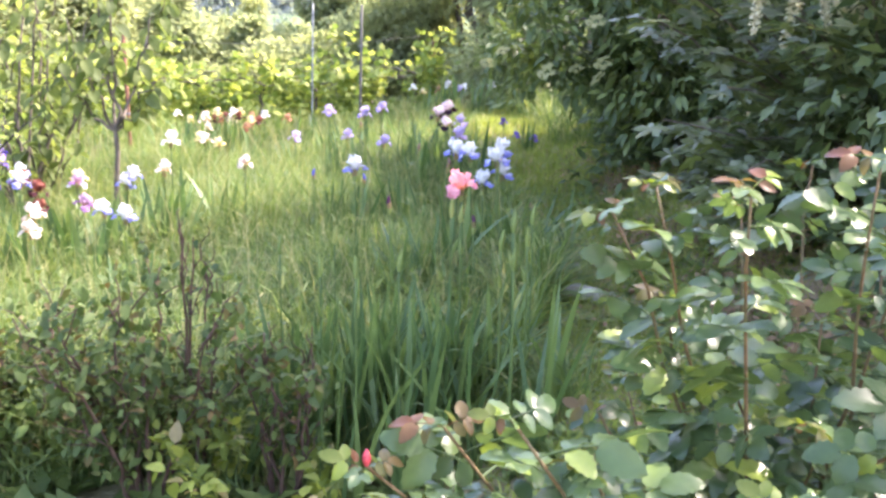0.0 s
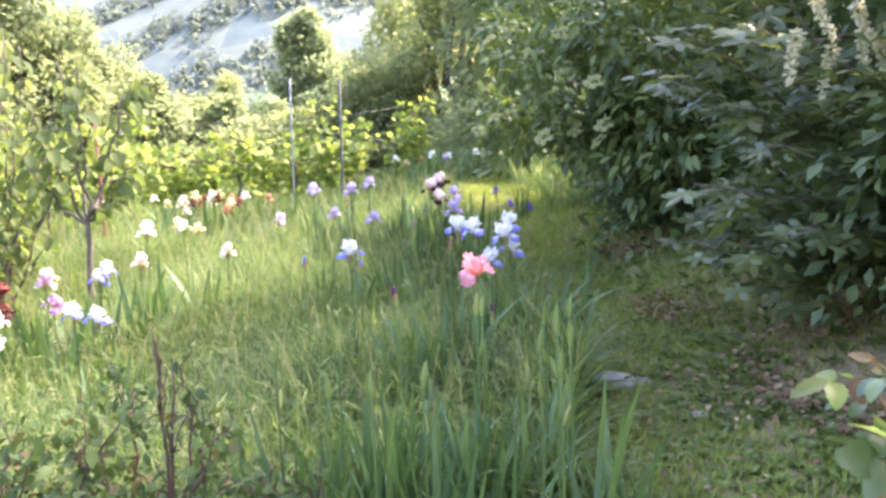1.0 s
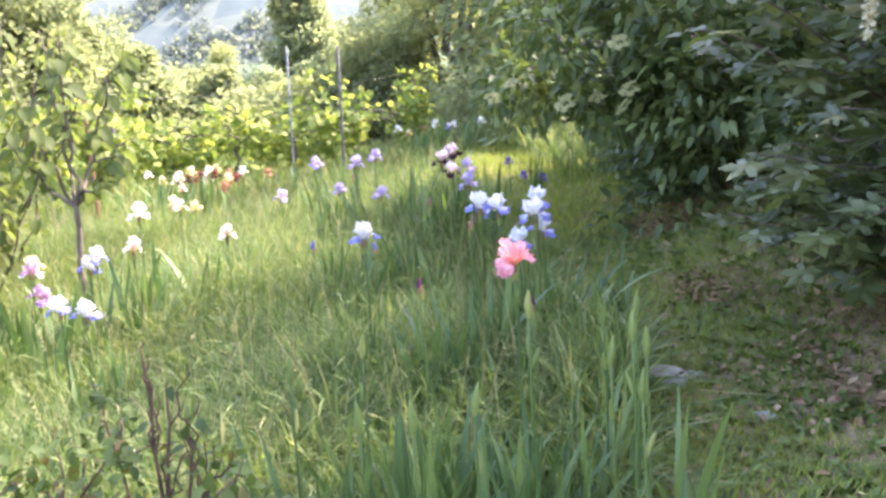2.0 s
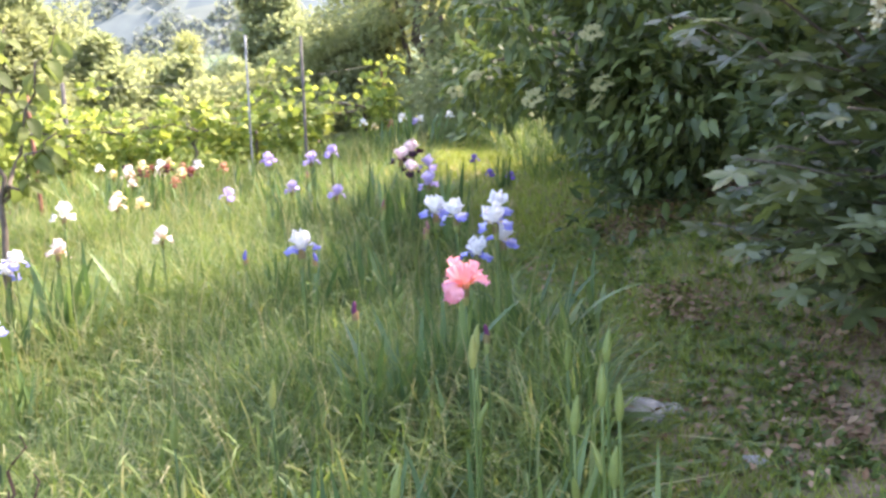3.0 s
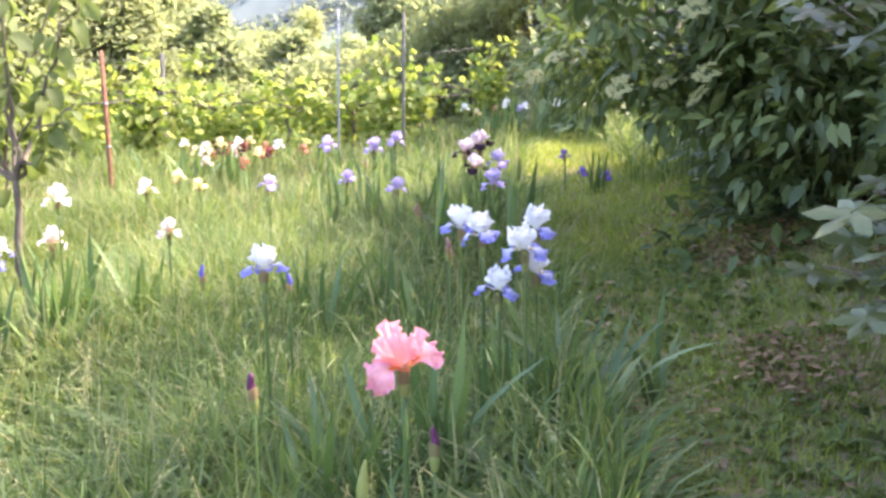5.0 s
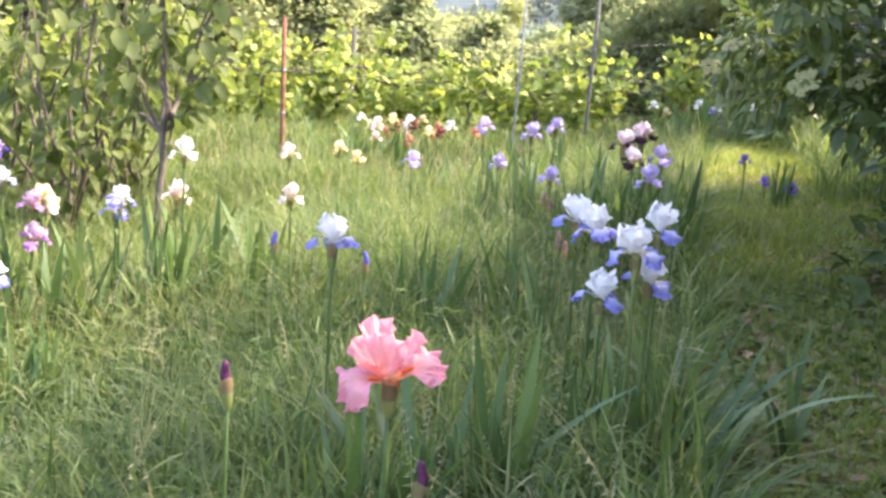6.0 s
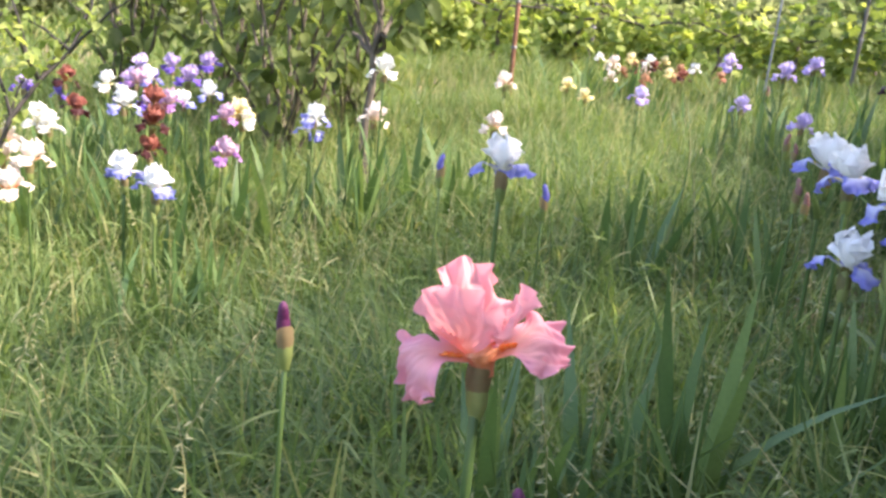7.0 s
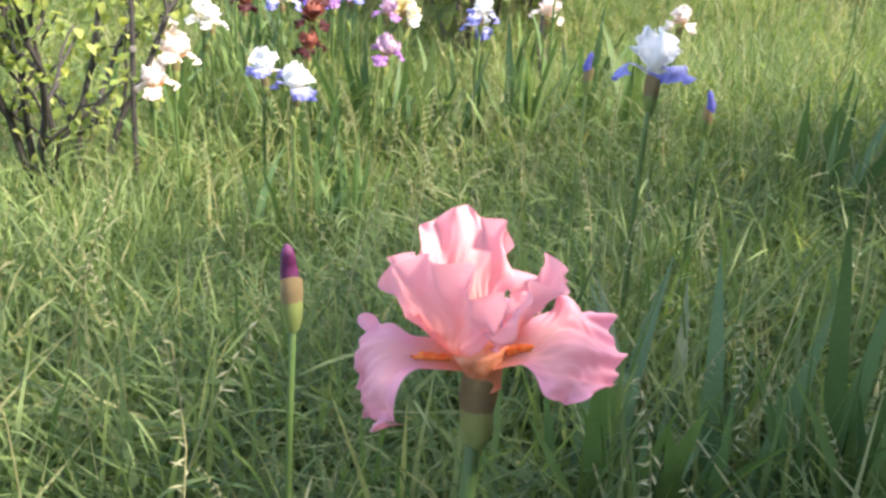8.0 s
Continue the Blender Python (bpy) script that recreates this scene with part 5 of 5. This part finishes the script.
def aim(at, direction, up=(0, 0, 1), roll=0.0, size=1.0):
    """A pose at a place whose +y runs along the direction and whose +z is near up."""
    y = Vector(direction).normalized()
    x = y.cross(Vector(up)).normalized()
    z = x.cross(y)
    return Matrix.Translation(at) @ Matrix((x, y, z)).transposed().to_4x4() @ pose(0, 0, 0, 0, roll, 0) @ Matrix.Scale(size, 4)


BUDDED = ((0.51, 0.5, 1.08), (1.12, 0.95, 1.36))


def rose_bush(base, tips, label):
    ob = thing("rose_bush", base, label, "rose bush")
    b = np.array(base)
    for tip in tips:
        e = np.array(tip) - b
        start = rng.normal(0, 0.05, 3) * (1, 1, 0)
        n = 12
        s = np.linspace(0, 1, n)[:, None]
        pts = start * (1 - s) + e * s
        pts[:, :2] -= (e - start)[:2] * 0.35 * np.sin(np.pi * s) * (1 - s)
        pts[1:-1] += rng.normal(0, 0.008, (n - 2, 3))
        v, f = tube(pts, np.linspace(0.0048, 0.0014, n), 6)
        np_part("cane", v, f, M["cane"], ob)
        for k in range(44):
            q = 0.15 + 0.85 * min(k, 41) / 41
            p = np.array([np.interp(q, s[:, 0], pts[:, j]) for j in range(3)])
            a = k * 2.4 + rng.uniform(0, 1)
            d = (np.cos(a), np.sin(a), rng.uniform(-0.1, 0.5))
            mesh = ROSE_YOUNG[0] if k == 43 or (k > 40 and rng.uniform() < 0.4) else ROSE_LEAVES[int(rng.integers(4))]
            if p[2] + b[2] > 1.2 and k < 38 and rng.uniform() < 0.25:
                continue
            put("leaf", mesh, aim(p, d, (rng.normal(0, 0.6), rng.normal(-0.3, 0.6), 0.9), 0, rng.uniform(0.5, 1.05) * (0.55 if k > 39 else 1)), ob)
        if tip in BUDDED:
            bv, bf = tube(e + np.array([[0, 0, 0], [0, 0, 0.004], [0, 0, 0.007], [0, 0, 0.011], [0, 0, 0.015]]), [0.0016, 0.0036, 0.004, 0.003, 0.001], 8)
            np_part("rose_bud", bv, bf, M["bud_red"], ob, "small red rosebud")
    return ob


rose_bush((0.98, 1.0, 0.33), [
    (0.76, 0.72, 1.3), (0.84, 0.66, 1.31), (0.72, 0.75, 1.27), (0.9, 1.0, 1.25), (1.0, 0.8, 1.33), (1.12, 0.95, 1.36), (1.28, 1.15, 1.4), (1.05, 1.25, 1.28),
    (0.63, 0.5, 1.13), (0.51, 0.5, 1.08), (0.57, 0.55, 1.1), (0.7, 0.52, 1.08), (0.85, 0.47, 1.08), (1.0, 0.55, 1.18), (1.2, 0.65, 1.25), (0.72, 0.75, 1.05),
    (0.8, 0.85, 1.15), (0.72, 0.66, 0.98), (0.9, 0.6, 0.95), (1.1, 0.75, 1.1), (0.6, 0.5, 1.0), (0.95, 0.75, 1.05), (1.35, 0.9, 1.3), (1.2, 1.3, 1.36), (0.78, 1.1, 0.98), (1.3, 0.75, 1.12), (1.15, 0.6, 1.0), (1.0, 0.95, 1.12)],
    "leafy green rose bush with reddish canes and buds")


def twiggy(name, base, n, height, spread, label, category, mat, leafmat, leaves, leaf_size, thick=0.006, forks=3, droop=0.0):
    """A bush of bare forking stems with sparse small leaves."""
    ob = thing(name, base, label, category)
    tips = []
    for k in range(n):
        a, r = rng.uniform(0, 2 * np.pi), spread * rng.uniform(0.2, 1.0)
        e = np.array([r * np.cos(a), r * np.sin(a), height * rng.uniform(0.6, 1.0)])
        st = np.array([0.04 * np.cos(a), 0.04 * np.sin(a), -0.03])
        pts = curve_pts(st, e, 0.08 * height, 0.012, 8)
        chunks = [tube(pts, np.linspace(thick, thick * 0.35, 8), 6)]
        for _ in range(forks):
            q = int(rng.integers(2, 7))
            e2 = pts[q] + random_dirs(1)[0] * (0.3, 0.3, 0.2) * spread * 1.2 + (0, 0, 0.15 * height)
            chunks.append(tube(curve_pts(pts[q], e2, 0.01, 0.006, 6), np.linspace(thick * 0.5, thick * 0.22, 6), 5))
            tips += list(np.linspace(pts[q], e2, 5)[1:])
        tips += list(pts[4:])
        v, f = join_parts(chunks)
        np_part("stem", v, f, M[mat], ob)
    tips = np.array(tips)
    p = tips[rng.integers(0, len(tips), leaves)] + rng.normal(0, 0.02, (leaves, 3))
    v, f = foliage(p, random_dirs(leaves), leaf_size, LEAF_FINE, 0.6)
    tagged(np_part("leaves", v, f, M[leafmat], ob), kind="stuff")
    return ob


for x, y, n, h, r, leaves in ((-0.34, 2.1, 15, 0.56, 0.36, 1700), (-0.82, 2.35, 14, 0.5, 0.38, 1700), (0.02, 2.15, 7, 0.5, 0.2, 300), (-1.25, 2.75, 9, 0.45, 0.3, 700)):
    twiggy("old_rose_bush", (x, y, float(ground_z(x, y))), n, h, r, "half-dead old rose bush with dull leaves and bare brown twigs", "rose bush", "twig", "old_rose", leaves, 0.034, 0.006, 5)
twiggy("old_rose_bush", (-0.24, 2.25, float(ground_z(-0.24, 2.25))), 4, 0.76, 0.12, "bare brown twigs standing out of an old rose bush", "rose bush", "twig", "old_rose", 40, 0.03, 0.006, 6)
twiggy("low_weed", (-0.05, 2.05, float(ground_z(-0.05, 2.05))), 10, 0.2, 0.3, "low leafy weed on bare soil", "weed", "stem", "short_grass", 260, 0.045, 0.003, 2)
twiggy("low_weed", (-0.9, 2.35, float(ground_z(-0.9, 2.35))), 12, 0.32, 0.35, "low leafy weed at the edge of the grass", "weed", "stem", "weed", 300, 0.045, 0.003, 2)
twiggy("rose_shrub", (-2.2, 3.97, float(ground_z(-2.2, 3.97))), 7, 1.25, 0.62, "dark-stemmed rose shrub with sparse young leaves", "shrub", "blackpole", "vine", 1200, 0.038, 0.013, 9)
st = thing("plant_stake", (-1.98, 4.12, float(ground_z(-1.98, 4.12)) - 0.05), "thin dark plant stake beside the rose shrub", "stake")
v, f = tube(curve_pts((0, 0, 0), (-0.05, 0.03, 1.35), 0, 0.003, 7), np.linspace(0.009, 0.007, 7), 8)
np_part("rod", v, f, M["blackpole"], st)
v, f = tube([(-0.022, 0.012, 0.6), (-0.022, 0.012, 0.612)], [0.012, 0.012], 8)
np_part("tie", v, f, M["postwood"], st)


# ---- fig on the bank, big-leaved young trees ----
def single_leaf(name, template, mat, size):
    """A leaf with its stalk; the stalk's foot is the origin and the leaf runs along +y."""
    v, f = template
    stalk = tube(np.array([[0, -0.35, 0.06], [0, -0.1, 0.02], [0, 0.2, 0.0]]), [0.014, 0.012, 0.008], 5)
    v2, f2 = join_parts([(v, f), stalk])
    return np_mesh(name, (v2 + (0, 0.35, -0.06)) * size, f2, mat)


FIG_MESH = [single_leaf("leaf", lobed_template(5, d, a), M["fig"], 0.145) for d, a in ((0.72, 1.0), (0.66, 1.15), (0.76, 0.95))]
BIG_MESH = [single_leaf("leaf", toothed_leaf(w, 9, 0.28, d, 0.04), M["bigleaf"], 0.115) for w, d in ((0.62, 0.3), (0.55, 0.5), (0.72, 0.2))]


def big_leaved(name, base, tips, meshes, per, label, category, reach, hang, stem_r, fork=None):
    """Stems from a base, or from a fork above it, to tips, with large single leaves along the outer part of each."""
    ob = thing(name, base, label, category)
    b = np.array(base)
    root = np.zeros(3)
    if fork:
        root = np.array(fork) - b
        np_part("trunk", *tube(curve_pts((0, 0, -0.02), root, 0, 0.01, 7), np.linspace(stem_r * 1.7, stem_r * 1.2, 7), 9), M["bark"], ob)
    for tip in tips:
        e = np.array(tip) - b
        pts = curve_pts(root if fork else rng.normal(0, 0.03, 3) * (1, 1, 0), e, -0.03 if fork else 0.12, 0.02, 10)
        np_part("limb", *tube(pts, np.linspace(stem_r, stem_r * 0.3, 10), 7), M["bark"], ob)
        for k in range(per):
            q = reach + (1 - reach) * (k + rng.uniform(0, 0.8)) / per
            p = np.array([np.interp(q, np.linspace(0, 1, 10), pts[:, j]) for j in range(3)])
            a = k * 2.4 + rng.uniform(0, 1.5)
            d = (np.cos(a), np.sin(a), rng.uniform(-hang, 0.35 - 0.4 * hang))
            put("leaf", meshes[int(rng.integers(len(meshes)))], aim(p, d, (rng.normal(0, 0.3), rng.normal(-0.2, 0.3), 1), 0, rng.uniform(0.6, 1.15)), ob)
    return ob


big_leaved("fig_tree", (2.15, 4.1, 0.78), [
    (1.1, 3.55, 1.22), (0.98, 4.0, 1.62), (1.1, 4.1, 1.8), (1.2, 3.8, 1.95), (1.3, 3.6, 1.75), (1.15, 4.4, 1.6), (1.35, 4.0, 1.5), (1.3, 3.4, 1.35), (1.25, 3.9, 1.08), (1.35, 3.3, 1.05),
    (1.45, 3.2, 1.6), (1.4, 4.4, 2.2), (1.5, 3.6, 2.3), (1.2, 4.5, 2.0), (1.6, 3.0, 1.9), (1.25, 4.35, 1.05), (1.35, 4.2, 0.9), (1.45, 4.4, 1.0), (1.5, 4.1, 0.8), (1.4, 4.6, 1.15), (1.22, 4.5, 0.92), (1.22, 3.95, 0.95), (1.35, 3.8, 0.85), (1.5, 3.9, 0.78), (1.32, 3.6, 0.98)], FIG_MESH, 26, "fig tree with large lobed grey-green leaves on the bank", "fig tree", 0.4, 0.5, 0.01)
big_leaved("young_tree", (-2.12, 6.0, float(ground_z(-2.12, 6.0)) - 0.03), [
    (-2.16, 6.05, 1.9), (-2.55, 6.1, 1.25), (-1.8, 6.0, 1.25), (-2.4, 6.3, 1.9), (-1.85, 6.2, 1.8), (-2.35, 5.8, 1.6)], BIG_MESH, 20, "young tree with large drooping grey-green leaves", "tree", 0.4, 1.3, 0.013, (-2.16, 6.05, 0.88))
for x, y in ((-2.95, 6.3), (-3.7, 6.6), (-4.5, 6.5), (-3.3, 7.2)):
    g = float(ground_z(x, y)) - 0.03
    big_leaved("big_leaved_bush", (x, y, g), [(x + dx, y + dy, z) for dx, dy, z in (
        (-0.5, 0.1, 1.7), (0.35, 0.0, 1.5), (0.1, 0.2, 2.1), (-0.25, -0.2, 1.9), (0.6, 0.2, 1.9), (-0.7, 0.2, 1.3), (0.3, -0.2, 1.2), (-0.1, 0.3, 2.3), (0.8, -0.1, 1.5), (0.2, -0.3, 0.8), (-0.4, -0.2, 0.9))],
        BIG_MESH, 20, "many-stemmed bush with large drooping leaves", "bush", 0.3, 1.1, 0.013)


# ---- flower heads in the hedge ----
PETAL = leaf_template(0.8, 0.05, 0.1, 2)


def umbel_mesh(n, r):
    """A flat elder head: five uneven rays, each a loose cushion of tiny five-petalled stars."""
    ray = rng.integers(0, 5, n)
    ra, rr = ray * 1.257 + rng.normal(0, 0.12, n), r * np.array([0.55, 0.72, 0.6, 0.42, 0.66])[ray]
    a, q = rng.uniform(0, 2 * np.pi, n), np.sqrt(rng.uniform(0, 1, n)) * r * 0.36
    c = np.stack([rr * np.cos(ra) + q * np.cos(a), rr * np.sin(ra) + q * np.sin(a), 0.2 * r * (1 - (rr / r) ** 2) + rng.normal(0, 0.002, n)], -1)
    c = np.repeat(c, 5, 0) + rng.normal(0, 0.001, (n * 5, 3))
    t = np.tile(np.arange(5) * 1.257, n)
    d = np.stack([np.cos(t), np.sin(t), 0.25 + 0 * t], -1)
    return np_mesh("flower_head", *scatter(PETAL[0], PETAL[1], frames_from(d, np.tile([0.0, 0.1, 1.0], (len(d), 1))), c, np.full(len(c), 0.0085)), M["cream"])


UMBELS = [umbel_mesh(110, 0.06), umbel_mesh(80, 0.05), umbel_mesh(90, 0.055)]
eb = Vector((1.9, 7.2, 0.5))
HEADS = [(0.98, 6.02, 1.33), (0.84, 6.15, 1.38), (1.0, 5.95, 1.42), (0.44, 5.75, 1.73), (0.37, 6.25, 1.48), (0.25, 6.6, 1.4), (0.66, 6.0, 1.36), (0.93, 5.8, 1.66), (0.75, 5.95, 1.95), (0.32, 6.9, 2.0)]
for x, y, z in HEADS:
    tagged(put("flower_head", UMBELS[int(rng.integers(3))], aim(Vector((x, y - 0.03, z)) - eb, (1, rng.normal(0, 0.3), rng.normal(0.4, 0.3)), (rng.normal(-0.6, 0.3), rng.normal(-0.4, 0.3), 0.6)), elder), "cream elder flower head", kind="stuff")
near = np.array([(x + dx, y + 0.3, z + dz, 0.15) for x, y, z in HEADS for dx, dz in ((0.08, 0.08), (0.24, -0.06))])
near[:, :3] -= np.array(eb)
p, d = crown_points(2200, near, 1.0)
tagged(np_part("outer_leaves", *foliage(p, d, 0.085, LEAF_OVATE, 0.7), M["elder"], elder), kind="stuff")
for k in range(6):
    e = near[2 * k, :3]
    np_part("branch", *tube(curve_pts((0, 0.2, 1.2), e, 0.15, 0.03, 9), np.linspace(0.02, 0.005, 9)), M["bark"], elder)


def raceme_mesh(n=240, L=0.17):
    """A hanging raceme: small cupped blossoms crowded round a drooping axis, thinning to the tip."""
    s = rng.uniform(0, 1, n) ** 1.2
    a = rng.uniform(0, 2 * np.pi, n)
    r = (0.02 * (1 - s) ** 0.6 + 0.004) * np.sqrt(rng.uniform(0.2, 1, n))
    c = np.stack([r * np.cos(a) + 0.03 * s**2, r * np.sin(a), -L * s], -1)
    return np_mesh("raceme", *scatter(PETAL[0], PETAL[1], frames_from(random_dirs(n), random_dirs(n)), c, rng.uniform(0.012, 0.02, n)), M["whiteflower"])


RACEME = raceme_mesh()
rac = thing("acacia_branch", (1.72, 3.8, 1.68), "flowering branch with hanging white racemes", "branch")
np_part("limb", *tube(curve_pts((0.5, 0.5, -0.2), (-0.25, -0.35, 0.0), 0.1, 0.02, 9), np.linspace(0.018, 0.005, 9)), M["bark"], rac)
for k in range(9):
    tagged(put("raceme", RACEME, pose(-0.3 + 0.07 * k + rng.normal(0, 0.02), -0.35 + 0.05 * k, 0.02 + rng.normal(0, 0.06), rng.normal(0, 12), rng.normal(0, 12), 0), rac), kind="stuff")


# ---- path, bank and soil ----
def litter(n, x, y, keep):
    px, py = rng.uniform(*x, n), rng.uniform(*y, n)
    patch = 0.6 * np.sin(6.3 * px + 0.5) * np.sin(5.1 * py + 1.0 + px) + 0.4 * np.sin(2.3 * px + 1.5 * py)
    ok = keep(px, py) & (rng.uniform(-0.3, 1, n) < patch)
    px, py = px[ok], py[ok]
    m = len(px)
    pos = np.stack([px, py, ground_z(px, py) + rng.uniform(0.01, 0.06, m)], -1)
    d = random_dirs(m, 0.2)
    return scatter(LEAF[0], LEAF[1], frames_from(d, np.tile([0.0, 0.0, 1.0], (m, 1)) + random_dirs(m) * 0.4), pos, rng.uniform(0.02, 0.044, m))


v, f = join_parts([litter(6000, (0.6, 2.4), (1.6, 8.0), lambda x, y: x > path_x(y) - 0.3),
                   litter(20000, (0.7, 2.2), (2.8, 7.2), lambda x, y: np.abs(x - path_x(y) - path_half(y) - 0.22) < 0.32),
                   litter(9000, (0.85, 2.0), (4.4, 6.6), lambda x, y: x > path_x(y) + path_half(y) - 0.05)])
tagged(np_part("leaf_litter", v, f, M["litter"]), "dry brown fallen leaves on the shaded bank", "leaf litter", kind="stuff")


def rosettes(n, x, y, keep, size):
    px, py = rng.uniform(*x, n), rng.uniform(*y, n)
    ok = keep(px, py)
    px, py = np.repeat(px[ok], 7), np.repeat(py[ok], 7)
    m = len(px)
    a = rng.uniform(0, 2 * np.pi, m)
    d = np.stack([np.cos(a), np.sin(a), rng.uniform(0.15, 1.1, m)], -1)
    pos = np.stack([px, py, ground_z(px, py)], -1) + rng.normal(0, 0.008, (m, 3)) * (1, 1, 0)
    return scatter(LEAF[0], LEAF[1], frames_from(d, np.tile([0.0, 0.0, 1.0], (m, 1))), pos, size * rng.uniform(0.6, 1.3, m))


v, f = join_parts([
    rosettes(900, (0.9, 2.6), (1.6, 6.5), lambda x, y: x > path_x(y) + path_half(y) * 0.6, 0.055),
    rosettes(2200, (0.4, 1.6), (1.6, 6.5), lambda x, y: np.abs(x - path_x(y)) < path_half(y) + 0.1, 0.04),
    rosettes(420, (-2.2, 0.3), (1.95, 2.75), lambda x, y: x < 0.8, 0.09),
    rosettes(900, (-2.4, 0.7), (2.6, 5.0), in_meadow, 0.1),
    rosettes(900, (-0.9, 0.7), (2.7, 4.6), in_meadow, 0.16)])
tagged(np_part("weeds", v, f, M["weed"]), "low broad-leaved weeds on bank and path edge", "weeds", kind="stuff")


def stone(x, y, r, flat, seed, label):
    bm = bmesh.new()
    bmesh.ops.create_icosphere(bm, subdivisions=3, radius=1)
    for q in bm.verts:
        k = 1 + 0.22 * noise.noise(q.co * 1.6 + Vector((seed, 0, 0))) + 0.08 * noise.noise(q.co * 5)
        q.co = Vector((q.co.x * r * 1.3 * k, q.co.y * r * k, q.co.z * r * flat * k))
    me = bpy.data.meshes.new("stone")
    bm.to_mesh(me)
    bm.free()
    me.materials.append(M["stone"])
    ob = put("stone", me, pose(x, y, float(ground_z(x, y)) + r * flat * 0.15, 0, 0, seed * 50))
    return tagged(ob, label, "stone", "stones on the path")


stone(0.83, 3.69, 0.085, 0.5, 1.0, "pale grey stone lying on the grassy path")
stone(0.95, 3.76, 0.04, 0.55, 2.2, "small pale stone beside a larger one")
stone(1.1, 3.4, 0.03, 0.5, 3.1, "small brownish stone in short grass")
stone(1.2, 4.6, 0.025, 0.5, 4.4, "small stone in the path grass")
